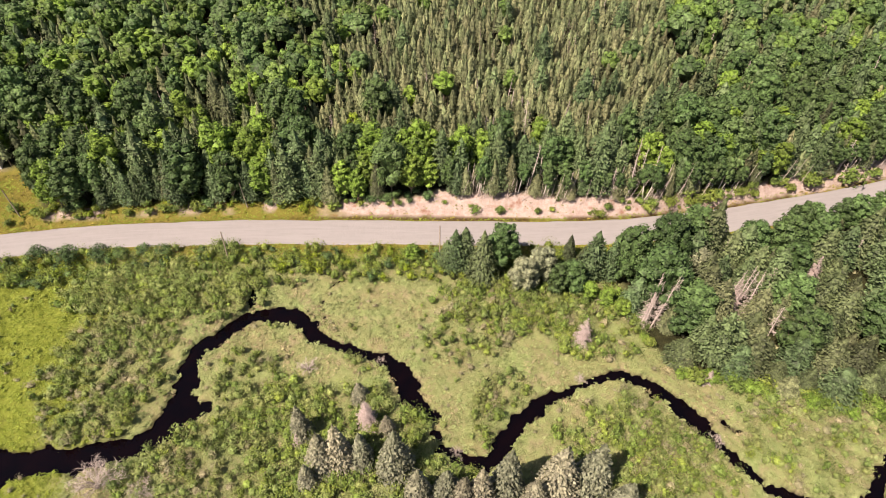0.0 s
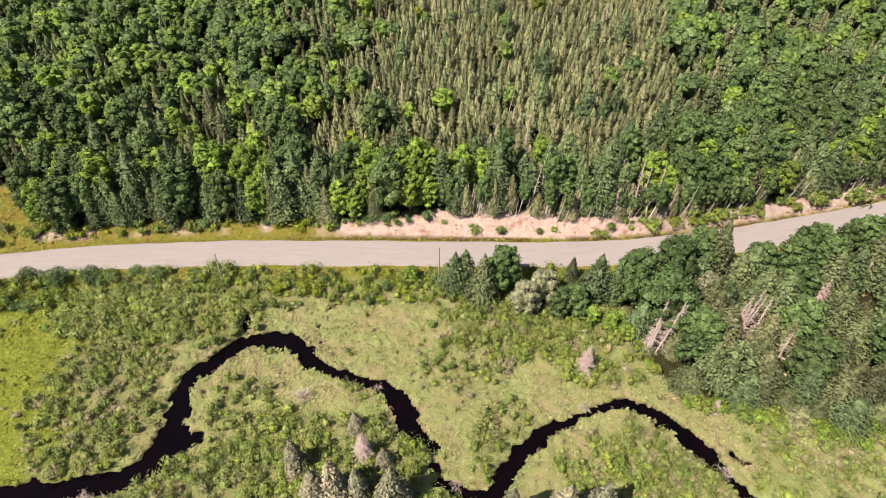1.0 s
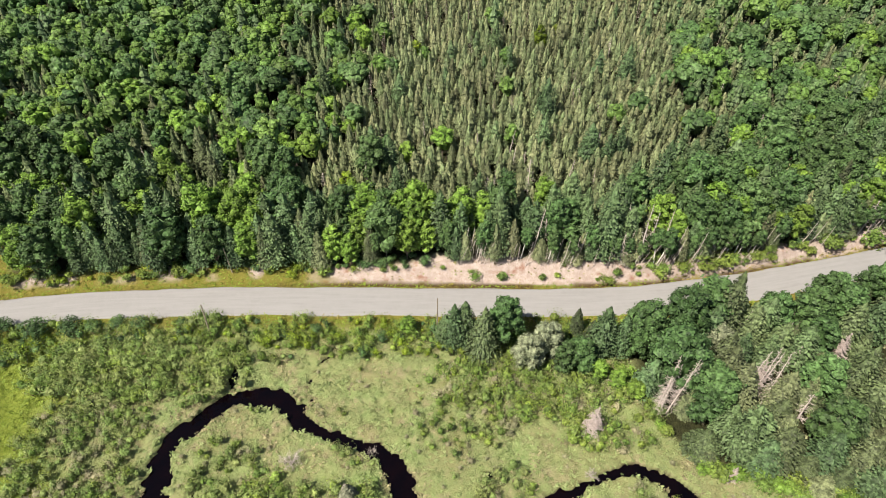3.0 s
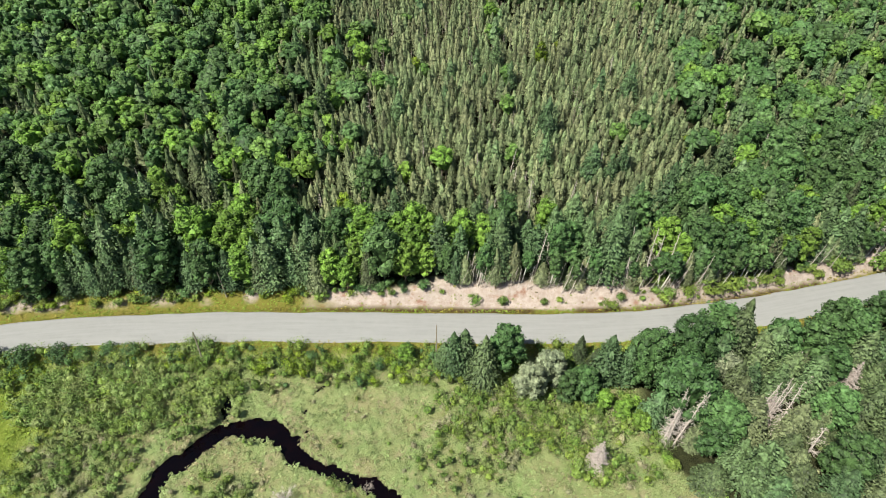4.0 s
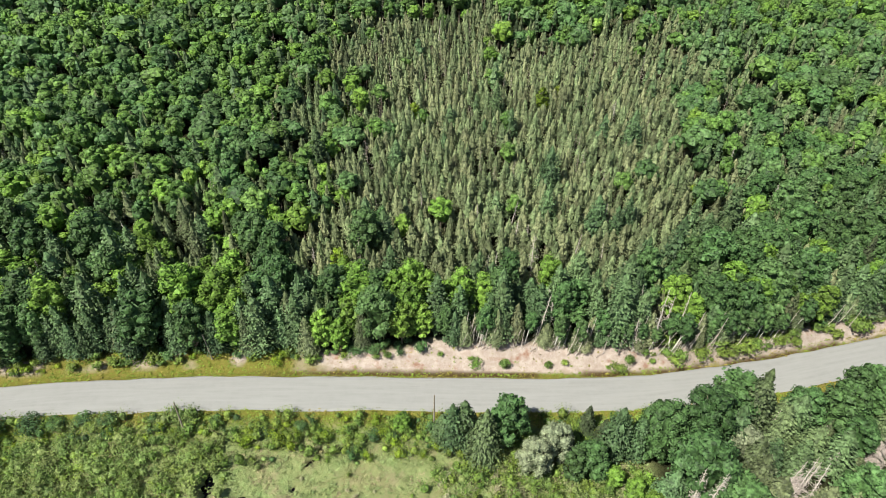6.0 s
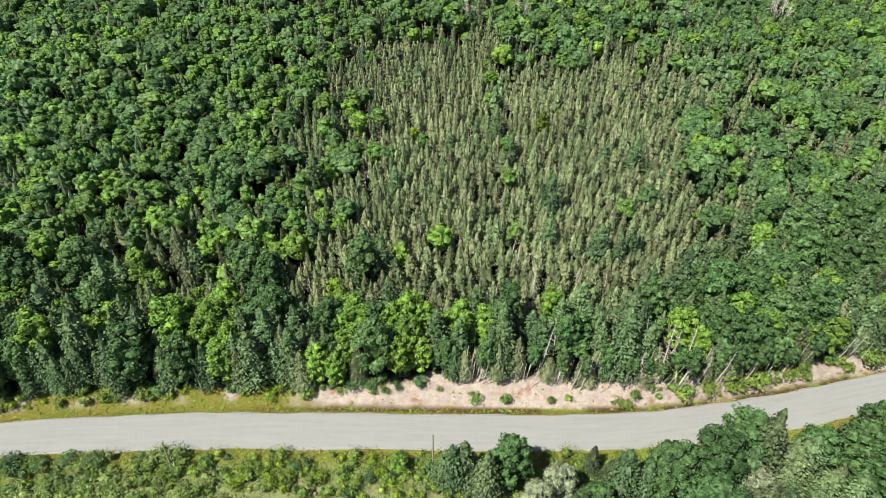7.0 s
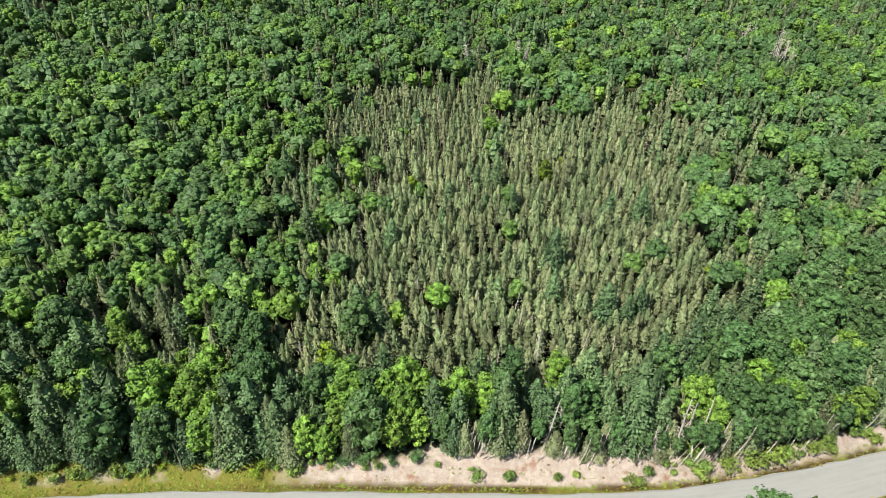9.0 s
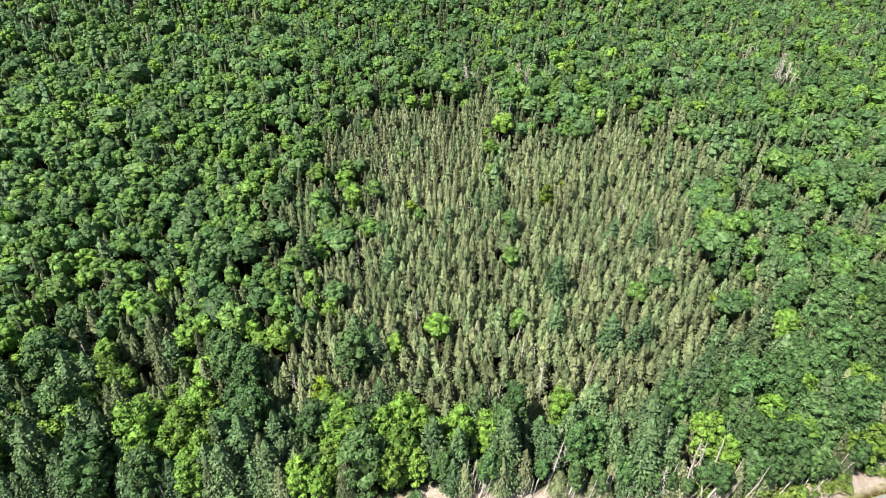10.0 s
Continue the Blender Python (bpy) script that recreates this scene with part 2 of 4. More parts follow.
def ground_material():
    m, nodes, links, b = material("ground_cover", 0.95, 0.1)
    big, mid, fine = noise_tex(nodes, links, 0.12), noise_tex(nodes, links, 0.9), noise_tex(nodes, links, 6.0, 6, 0.7)
    sedge = mix(nodes, links, mid, (0.168, 0.240, 0.080), (0.275, 0.335, 0.134))
    sedge = mix(nodes, links, big, sedge, (0.240, 0.232, 0.108))
    sedge = mix(nodes, links, noise_tex(nodes, links, 0.3, 5, 0.65, 0.50, 0.72), sedge, (0.290, 0.250, 0.145))
    sedge = mix(nodes, links, attr(nodes, "lush"), sedge, mix(nodes, links, mid, (0.128, 0.172, 0.024), (0.205, 0.245, 0.044)))
    mud = mix(nodes, links, fine, (0.030, 0.021, 0.015), (0.060, 0.045, 0.030))
    col = mix(nodes, links, attr(nodes, "mud"), sedge, mud)
    verge = mix(nodes, links, mid, (0.190, 0.180, 0.034), (0.270, 0.195, 0.058))
    verge = mix(nodes, links, fine, verge, (0.125, 0.140, 0.024))
    col = mix(nodes, links, attr(nodes, "verge"), col, verge)
    # forest floor, its colour darkened for the shade under the crowns
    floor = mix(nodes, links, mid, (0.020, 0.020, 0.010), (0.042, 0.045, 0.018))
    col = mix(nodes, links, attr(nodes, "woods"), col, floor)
    soil = mix(nodes, links, mid, (0.390, 0.302, 0.260), (0.500, 0.412, 0.366))
    soil = mix(nodes, links, noise_tex(nodes, links, 0.35, 5, 0.6, 0.58, 0.70), soil, (0.300, 0.165, 0.120))
    soil = mix(nodes, links, noise_tex(nodes, links, 2.2, 6, 0.7, 0.52, 0.72), soil, (0.360, 0.285, 0.225))
    col = mix(nodes, links, attr(nodes, "soil"), col, soil)
    col = mix(nodes, links, attr(nodes, "ditch"), col, mix(nodes, links, fine, (0.050, 0.030, 0.014), (0.110, 0.070, 0.030)))
    links.new(col, b.inputs["Base Color"])
    bump(nodes, links, b, fine, 0.8, 0.15)
    return m


def road_material():
    m, nodes, links, b = material("pale_gravel", 0.95, 0.15)
    uv = nodes.new("ShaderNodeAttribute")
    uv.attribute_name = "along"
    fine, mid = noise_tex(nodes, links, 14.0, 6, 0.75), noise_tex(nodes, links, 0.7, 5)
    streak = noise_tex(nodes, links, 1.0, 4, 0.6, 0.38, 0.62, uv.outputs["Vector"])
    col = mix(nodes, links, mid, (0.240, 0.232, 0.227), (0.262, 0.254, 0.249))
    col = mix(nodes, links, streak, col, (0.278, 0.270, 0.264))
    grit = nodes.new("ShaderNodeMath")
    grit.operation = "MULTIPLY"
    grit.inputs[1].default_value = 0.35
    links.new(fine, grit.inputs[0])
    col = mix(nodes, links, grit.outputs[0], col, (0.21, 0.198, 0.186))
    links.new(col, b.inputs["Base Color"])
    bump(nodes, links, b, fine, 0.5, 0.04)
    return m


def water_material():
    m, nodes, links, b = material("dark_peaty_water", 0.05, 0.15)
    links.new(mix(nodes, links, noise_tex(nodes, links, 0.25), (0.0012, 0.0008, 0.0015), (0.0030, 0.0012, 0.0018)), b.inputs["Base Color"])
    bump(nodes, links, b, noise_tex(nodes, links, 1.2, 3), 0.08, 0.03)
    return m


GROUND, GRAVEL, WATER = ground_material(), road_material(), water_material()


# ---- mesh builders ----
def quad_mesh(name, quads, mats, slots=None, tint=None):
    """A mesh from an array of faces, all of three or all of four corners (n, corners, 3)."""
    q = np.ascontiguousarray(quads, dtype=np.float32)
    n, k = q.shape[:2]
    me = bpy.data.meshes.new(name)
    me.vertices.add(k * n)
    me.loops.add(k * n)
    me.polygons.add(n)
    me.vertices.foreach_set("co", q.reshape(-1))
    me.loops.foreach_set("vertex_index", np.arange(k * n, dtype=np.int32))
    me.polygons.foreach_set("loop_start", np.arange(0, k * n, k, dtype=np.int32))
    for m in mats:
        me.materials.append(m)
    if slots is not None:
        me.polygons.foreach_set("material_index", np.asarray(slots, dtype=np.int32))
    if tint is not None:
        a = me.attributes.new("tint", "FLOAT", "FACE")
        a.data.foreach_set("value", np.asarray(tint, dtype=np.float32))
    me.update(calc_edges=True)
    return me


def halves(q):
    return np.concatenate([q[:, (0, 1, 2)], q[:, (0, 2, 3)]])


def full_shape(shape):
    """Wood and leaves of a plant in four-cornered faces."""
    w, c, core = shape
    return w, c if core is None else np.concatenate([c, core])


def light_shape(shape, grow=1.4):
    """The same plant with three-cornered sprays, for woods past counting."""
    w, c, core = shape
    if core is None:
        return halves(w), halves(c)
    mid = c.mean(1, keepdims=True)
    return halves(w), np.concatenate([(mid + (c - mid) * grow)[:, (1, 2, 3)], halves(core)])


def unit(v):
    return v / np.maximum(np.linalg.norm(v, axis=-1, keepdims=True), 1e-9)


def sprays(c, axis, normal, length, width, sag=0.12):
    """Leaf sprays: bent lozenges at the places c."""
    n = len(c)
    axis = unit(axis)
    side = unit(np.cross(axis, normal))
    up = np.cross(side, axis)
    length, width = np.broadcast_to(length, n)[:, None], np.broadcast_to(width, n)[:, None]
    q = np.empty((n, 4, 3))
    q[:, 0] = c - axis * length / 2 - up * length * sag
    q[:, 1] = c + side * width / 2 + axis * length * 0.08
    q[:, 2] = c + axis * length / 2 - up * length * sag
    q[:, 3] = c - side * width / 2 + axis * length * 0.08
    return q


def tube(p, q, r0, r1, sides=5):
    """A tapered round limb from p to q."""
    p, q = np.asarray(p, float), np.asarray(q, float)
    d = unit(q - p)
    a = unit(np.cross(d, [0.3, 0.9, 0.2]))
    b = np.cross(d, a)
    t = np.linspace(0, 2 * math.pi, sides + 1)
    ring = np.cos(t)[:, None] * a + np.sin(t)[:, None] * b
    lo, hi = p + ring * r0, q + ring * r1
    return np.stack([lo[:-1], lo[1:], hi[1:], hi[:-1]], 1)


def crown_blocker(c, sx, sz):
    """A rough barrel added inside a crown to block light, in place of twigs and inner leaves."""
    c = np.asarray(c, float)
    up = np.array([0, 0, sz])
    return np.concatenate([tube(c - up * 0.8, c, sx * 0.35, sx * 0.8, 6), tube(c, c + up * 0.55, sx * 0.8, sx * 0.6, 6), tube(c + up * 0.55, c + up * 0.85, sx * 0.6, sx * 0.1, 6)])


def ball(n):
    """A round shell of four-cornered faces: directions of its corners, and the faces."""
    t = np.tan(np.linspace(-math.pi / 4, math.pi / 4, n + 1))
    u, v = np.meshgrid(t, t)
    sides = [np.stack([s * np.ones_like(u), u * s, v], -1) for s in (1, -1)] + [np.stack([-u * s, s * np.ones_like(u), v], -1) for s in (1, -1)] + [np.stack([u * s, v, s * np.ones_like(u)], -1) for s in (1, -1)]
    quads = np.concatenate([np.stack([g[:-1, :-1], g[:-1, 1:], g[1:, 1:], g[1:, :-1]], 2).reshape(-1, 4, 3) for g in sides])
    dirs, index = np.unique(np.round(unit(quads.reshape(-1, 3)), 5), axis=0, return_inverse=True)
    return dirs, index.reshape(-1, 4)


BALLS = {2: ball(2)}


def lump(r, c, size, n, out=None, rough=0.26):
    """One uneven clump of a crown; faces turned away from out are left off."""
    dirs, faces = BALLS[n]
    turn = r.uniform(0, 6.283)
    ct, st = math.cos(turn), math.sin(turn)
    d = dirs @ np.array([[ct, st, 0], [-st, ct, 0], [0, 0, 1]])
    p = d * (1 + r.uniform(-rough, rough, (len(d), 1))) * size + c
    if out is not None:
        faces = faces[d[faces].mean(1) @ out > -0.15]
    return p[faces]


def billow_shape(r, h, rad, leaf, count, lobes, n, base=0.25, lean=0.0, limbed=True, tight=0.40, low=-0.55):
    """A broadleaf tree: trunk, limbs, and a crown of many uneven clumps with leaf sprays on them."""
    mid, half = h * (base + (1 - base) * 0.45), h * (1 - base) * 0.55
    fork = np.array([lean * h * base, 0, h * base])
    limbs, faces, cs, nm = [tube((0, 0, -0.4), fork, 0.018 * h, 0.012 * h)], [], [], []
    skew = unit(r.normal(size=(4, 3)))
    per = max(1, count // lobes)
    for k in range(lobes):
        w = 1 - (1 - low) * (k + r.uniform(0.2, 0.8)) / lobes
        a = 2.39996 * k + r.uniform(-0.45, 0.45)
        out = np.array([math.cos(a) * math.sqrt(max(0, 1 - w * w)), math.sin(a) * math.sqrt(max(0, 1 - w * w)), w])
        s = rad * tight * r.uniform(0.70, 1.30) * (1 + 0.25 * np.max(skew @ out)) * (lobes / 12) ** -0.36
        reach = 0.86 + 0.12 * np.max(skew @ out) + r.normal(0, 0.05)
        c = np.array([lean * mid, 0, mid]) + out * np.array([rad, rad, half]) * reach - out * s * 0.62
        shape = s * np.array([1, 1, 0.85])
        faces.append(lump(r, c, shape * 0.80, n, unit(out * np.array([1, 1, 0.8]) + np.array([0, 0, 0.25]))))
        v = unit(r.normal(size=(per, 3)) + out * 0.9 + np.array([0, 0, 0.3]))
        cs.append(c + v * shape * r.uniform(0.74, 1.20, (per, 1)))
        nm.append(v * 0.9 + np.array([0, 0, 0.15]) + r.normal(0, 0.42, (per, 3)))
        if limbed:
            limbs.append(tube(fork, c, 0.007 * h, 0.003 * h, 4))
    cs, nm = np.concatenate(cs), unit(np.concatenate(nm))
    ax = np.cross(nm, r.normal(size=nm.shape))
    faces.append(sprays(cs, ax, nm, leaf * r.uniform(0.7, 1.5, len(cs)), leaf * r.uniform(0.5, 1.0, len(cs)), 0.1))
    # unseen inner hull, added to stop light passing through the crown
    core = lump(r, np.array([lean * mid, 0, mid]), np.array([rad, rad, half]) * 0.66, 2)
    return np.concatenate(limbs), np.concatenate(faces), core


def fir_shape(r, h, rad, tiers, arms, twigs, bare=0.12, blunt=0.72, droop=0.42, gaps=0.06, fan=0.72, fat=0.42):
    """A conifer: trunk and tiers of flat, drooping boughs, each with side twigs."""
    trunk = np.concatenate([tube((0, 0, -0.4), (0, 0, h * 0.55), 0.016 * h, 0.010 * h), tube((0, 0, h * 0.55), (0, 0, h * 0.98), 0.010 * h, 0.02, 3)])
    q = []
    lop = r.uniform(0, 6.283)

    def bough(root, d, side, L, w, fall):
        tip = root + d * L + np.array([0, 0, -fall * L])
        m = root + d * L * 0.55 + np.array([0, 0, -fall * L * 0.62])
        q.append([root, m + side * w * 0.5, tip, m - side * w * 0.5])

    for i in range(tiers):
        f = i / (tiers - 1)
        z = h * (bare + (0.965 - bare) * f ** 0.92)
        reach = rad * (min(1.0, 1.12 * (1 - f)) ** blunt * r.uniform(0.84, 1.14) + 0.07)
        n = max(4, int(round(arms * (0.60 + 0.40 * (1 - f)))))
        turn = r.uniform(0, 6.283)
        for k in range(n):
            if r.random() < gaps:
                continue
            a = turn + 6.283 * k / n + r.uniform(-0.25, 0.25)
            L = reach * r.uniform(0.74, 1.18) * (1 + 0.10 * math.cos(a - lop))
            d, side = np.array([math.cos(a), math.sin(a), 0]), np.array([-math.sin(a), math.cos(a), 0])
            fall = droop * r.uniform(0.7, 1.3)
            root = np.array([0, 0, z + r.normal(0, 0.012 * h)])
            bough(root, d, side, L, min(0.95 * L, 6.283 * L / n * fan), fall)
            for s in range(twigs):
                u, sg = (s + 0.8) / (twigs + 0.2), 1 if s % 2 else -1
                b = root + d * L * u * 0.95 + np.array([0, 0, -fall * L * u * 0.9])
                t = unit(d * 0.9 + side * sg * r.uniform(0.5, 1.1))
                reach_t = L * (0.38 - 0.18 * u) * r.uniform(0.75, 1.25)
                bough(b, t, np.cross(t, [0, 0, 1]), reach_t, reach_t * 0.50, fall * r.uniform(0.5, 1.7))
    for a in r.uniform(0, 6.283, 2):
        side = np.array([math.cos(a), math.sin(a), 0]) * 0.10 * rad
        q.append([np.array([0, 0, h * 0.92]), np.array([0, 0, h * 0.96]) + side, np.array([0, 0, h * 1.02]), np.array([0, 0, h * 0.96]) - side])
    core = np.concatenate([tube((0, 0, h * bare), (0, 0, h * 0.55), rad * fat, rad * fat * 0.72, 6), tube((0, 0, h * 0.55), (0, 0, h * 0.9), rad * fat * 0.72, 0.04, 6)])
    return trunk, np.array(q), core


def spire_shape(r, h, rad, tiers, sides, leaf, count, bare=0.40, blunt=0.6, droop=0.8, rough=0.22):
    """A conifer of a dense stand: ragged skirts of boughs, clad in short sprays."""
    skirts, zs = [], np.linspace(bare, 0.93, tiers)
    reach = lambda f: rad * (min(1.0, 1.15 * (1 - f)) ** blunt + 0.04)
    for k, zf in enumerate(zs):
        f = k / tiers
        n = sides if f < 0.7 else max(5, sides - 2)
        R1 = reach(f) * 0.66
        t = np.linspace(0, 6.283, n + 1)[:-1] + r.uniform(0, 6.3)
        rim = np.stack([np.cos(t), np.sin(t), 0 * t], -1) * (R1 * (1 + r.uniform(-rough, rough, n)))[:, None] + np.array([0, 0, 1.0]) * (h * zf + r.normal(0, 0.15, n))[:, None]
        top = np.array([0, 0, h * min(1.0, zf + (0.95 - bare) / tiers * 1.5)]) + np.stack([np.cos(t), np.sin(t), 0 * t], -1) * R1 * 0.28
        skirts.append(np.stack([rim, np.roll(rim, -1, 0), np.roll(top, -1, 0), top], 1))
    f = 1 - np.sqrt(r.uniform(0.0, 1.0, count))
    a = r.uniform(0, 6.283, count)
    out = np.stack([np.cos(a), np.sin(a), 0 * a], -1)
    R2 = np.array([reach(v) for v in f]) * r.uniform(0.62, 1.14, count) ** 0.9
    c = out * R2[:, None] + np.array([0, 0, 1.0]) * (h * (bare + (0.98 - bare) * f) + r.normal(0, 0.12, count))[:, None]
    ax = out + np.array([0, 0, -droop]) + r.normal(0, 0.45, (count, 3))
    nm = out * 1.15 + np.array([0, 0, 0.6]) + r.normal(0, 0.22, (count, 3))
    side = np.array([0.07 * rad, 0, 0])
    tip = np.array([[(0, 0, h * 0.93), np.array([0, 0, h * 0.96]) + side, (0, 0, h * 1.03), np.array([0, 0, h * 0.96]) - side]])
    return tube((0, 0, -0.4), (0, 0, h * 0.6), 0.016 * h, 0.010 * h, 4), np.concatenate([sprays(c, ax, nm, leaf * r.uniform(0.8, 1.5, count), leaf * r.uniform(0.5, 0.9, count), 0.12), tip]), np.concatenate(skirts)


def branchy_shape(r, h, rad, stems, forks=(5, 4), thick=0.07):
    """A bare shrub or tree top: curved stems that fork into boughs and fine twigs."""
    wood, twigs = [], []
    for k in range(stems):
        a, spread = 6.283 * k / stems + r.uniform(-0.4, 0.4), r.uniform(0.25, 1.0)
        d = np.array([math.cos(a) * spread * rad, math.sin(a) * spread * rad, h * r.uniform(0.65, 1.0) * (1.15 - 0.5 * spread)])
        mid = d * np.array([0.35, 0.35, 0.6]) + r.normal(0, 0.05 * rad, 3)
        wood += [tube((0, 0, -0.2), mid, thick, thick * 0.6, 4), tube(mid, d, thick * 0.6, thick * 0.15, 3)]
        for j in range(forks[0]):
            u = (j + r.uniform(0.3, 1)) / forks[0]
            p = mid + (d - mid) * u
            q = p + unit(d + r.normal(0, 0.65, 3) * np.linalg.norm(d)) * rad * r.uniform(0.22, 0.5) * (1.1 - 0.5 * u)
            twigs.append(tube(p, q, thick * 0.35, thick * 0.12, 3))
            for i in range(forks[1]):
                b = p + (q - p) * r.uniform(0.25, 0.95)
                twigs.append(tube(b, b + unit(q - p + r.normal(0, 0.8, 3) * np.linalg.norm(q - p)) * rad * r.uniform(0.10, 0.26), thick * 0.16, thick * 0.07, 3))
    return np.concatenate(wood), np.concatenate(twigs), None


def dead_shape(r, h, rad, arms, lean=(0.0, 0.0), droop=-0.25, twigs=2, thick=0.014):
    """A bare trunk with broken boughs and twigs."""
    top = np.array([lean[0], lean[1], h])
    mid = top * 0.5 + np.array([r.normal(0, 0.1), r.normal(0, 0.1), 0])
    trunk = np.concatenate([tube((0, 0, -0.4), mid, thick * h + 0.04, thick * h * 0.7 + 0.02, 6), tube(mid, top, thick * h * 0.7 + 0.02, 0.03, 6)])
    out = []
    for k in range(arms):
        u = 0.12 + 0.86 * (k + r.random()) / arms
        p = top * u
        a, L = r.uniform(0, 6.283), rad * ((1 - u) ** 0.7 * r.uniform(0.5, 1.1) + 0.08)
        d = np.array([math.cos(a), math.sin(a), droop + r.normal(0, 0.15)])
        q = p + d * L
        out.append(tube(p, q, 0.035 + 0.008 * L, 0.012, 3))
        for s in range(twigs):
            t = r.uniform(0.35, 0.95)
            b = p + d * L * t
            out.append(tube(b, b + (d + r.normal(0, 0.7, 3)) * L * 0.35, 0.022, 0.01, 3))
    return trunk, np.concatenate(out), None


def bush_shape(r, h, rad, leaf, count, lobes=6):
    """A low shrub: stems and a lumpy dome of leaf sprays."""
    stems, cs, nm = [], [], []
    per = count // lobes
    for k in range(lobes):
        a, w = 6.283 * k / lobes + r.uniform(-0.4, 0.4), rad * r.uniform(0.35, 0.65) * (k > 0)
        c = np.array([math.cos(a) * w, math.sin(a) * w, h * r.uniform(0.42, 0.62)])
        s = np.array([rad * 0.5, rad * 0.5, h * 0.42]) * r.uniform(0.8, 1.1)
        stems.append(tube((c[0] * 0.2, c[1] * 0.2, -0.2), c, 0.04, 0.02, 3))
        v = unit(r.normal(size=(per, 3)))
        v[:, 2] = np.where(r.random(per) < 0.8, np.abs(v[:, 2]), v[:, 2])
        cs.append(c + v * s * r.uniform(0.75, 1.1, (per, 1)))
        nm.append(v * 1.0 + np.array([0, 0, 0.3]) + r.normal(0, 0.3, (per, 3)))
    cs, nm = np.concatenate(cs), unit(np.concatenate(nm))
    ax = np.cross(nm, r.normal(size=nm.shape))
    return np.concatenate(stems), sprays(cs, ax, nm, leaf * r.uniform(0.8, 1.6, len(cs)), leaf * r.uniform(0.5, 1.0, len(cs)), 0.1), crown_blocker((0, 0, h * 0.42), rad * 0.5, h * 0.34)


def part(name, me, parent, label=""):
    ob = new(name, me)
    ob.parent = parent
    return tagged(ob, label)


def plant(name, shape, wood, leaves, label, category, group="", parts=("trunk", "crown")):
    """A tree or shrub: an empty at its foot with its parts under it."""
    root = tagged(new(name), label, category, group)
    shape = full_shape(shape)
    part(parts[0], quad_mesh(parts[0], shape[0], [wood]), root)
    tagged(part(parts[1], quad_mesh(parts[1], shape[1], [leaves]), root), kind="stuff" if leaves in (DEADWOOD, DEAD_TWIGS) else "")
    return root


def stand(kinds, x, y, size=1.0, turn=None, tall=1.0, sink=0.05):
    """Sets one plant, or a copy of it, at a place of the plan."""
    ob = kinds[int(rng.integers(len(kinds)))]
    z = float(land(x, y)) - sink
    m = Matrix.Translation((x, y, z)) @ pose(0, 0, 0, 0, 0, float(rng.uniform(0, 360)) if turn is None else turn) @ Matrix.Diagonal((size, size, size * tall, 1))
    if ob.get("stands"):
        return copy_thing(ob, m)
    ob["stands"] = 1
    ob.matrix_basis = m
    return ob


def thicket(name, shapes, picks, wood, leaf_mats, label, category):
    """Plants past counting, joined: picks are rows of x, y, z, size, tall, turn, shape, leaf."""
    quads, slots, tints = [], [], []
    for x, y, z, size, tall, turn, k, leaf in picks:
        w, c = shapes[int(k)][:2]
        q = np.concatenate([w, c])
        ct, st = math.cos(turn), math.sin(turn)
        o = np.empty_like(q)
        o[..., 0] = (q[..., 0] * ct - q[..., 1] * st) * size + x
        o[..., 1] = (q[..., 0] * st + q[..., 1] * ct) * size + y
        o[..., 2] = q[..., 2] * size * tall + z
        quads.append(o)
        s = np.full(len(q), 1 + int(leaf))
        s[:len(w)] = 0
        slots.append(s)
        tints.append(np.full(len(q), rng.random()))
    me = quad_mesh(name, np.concatenate(quads), [wood, *leaf_mats], np.concatenate(slots), np.concatenate(tints))
    return tagged(new(name, me), label, category, kind="stuff")


# ---- ground, water, road ----
def axis_steps(stops):
    out = [stops[0][0]]
    for (a, _), (b, step) in zip(stops, stops[1:]):
        n = max(1, round((b - a) / step))
        out += list(a + (b - a) * (np.arange(n) + 1) / n)
    return np.array(out)


def grid_mesh(name, xs, ys, zfun, mat):
    X, Y = np.meshgrid(xs, ys)
    Z = zfun(X, Y)
    nx, ny = len(xs), len(ys)
    me = bpy.data.meshes.new(name)
    idx = np.arange(nx * ny).reshape(ny, nx)
    f = np.stack([idx[:-1, :-1], idx[:-1, 1:], idx[1:, 1:], idx[1:, :-1]], -1).reshape(-1, 4)
    me.vertices.add(nx * ny)
    me.loops.add(4 * len(f))
    me.polygons.add(len(f))
    me.vertices.foreach_set("co", np.stack([X, Y, Z], -1).astype(np.float32).reshape(-1))
    me.loops.foreach_set("vertex_index", f.astype(np.int32).reshape(-1))
    me.polygons.foreach_set("loop_start", np.arange(0, 4 * len(f), 4, dtype=np.int32))
    me.materials.append(mat)
    me.update(calc_edges=True)
    me.shade_smooth()
    return me, X, Y, Z


gx = axis_steps([(-4000, 0), (-600, 340), (-250, 35), (-115, 5), (-85, 0.9), (85, 0.5), (125, 0.9), (260, 5), (600, 34), (4000, 340)])
gy = axis_steps([(-4000, 0), (-400, 360), (-40, 30), (30, 5), (38, 0.9), (90, 0.5), (125, 0.7), (150, 2.5), (400, 5), (800, 40), (4000, 320)])
me, X, Y, Z = grid_mesh("ground", gx, gy, land, GROUND)
D = road_d(X, Y)
# where the floor colour carries painted tree shade, north and south of the road
shaded_woods = smooth(0.2, 2.2, D - woods_edge(X) + 1.5 * (vnoise(X, Y, 3) - 0.5))
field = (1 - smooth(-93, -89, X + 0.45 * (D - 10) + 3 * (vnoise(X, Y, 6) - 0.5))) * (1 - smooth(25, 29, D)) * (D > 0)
shaded_woods = shaded_woods * (1 - field)
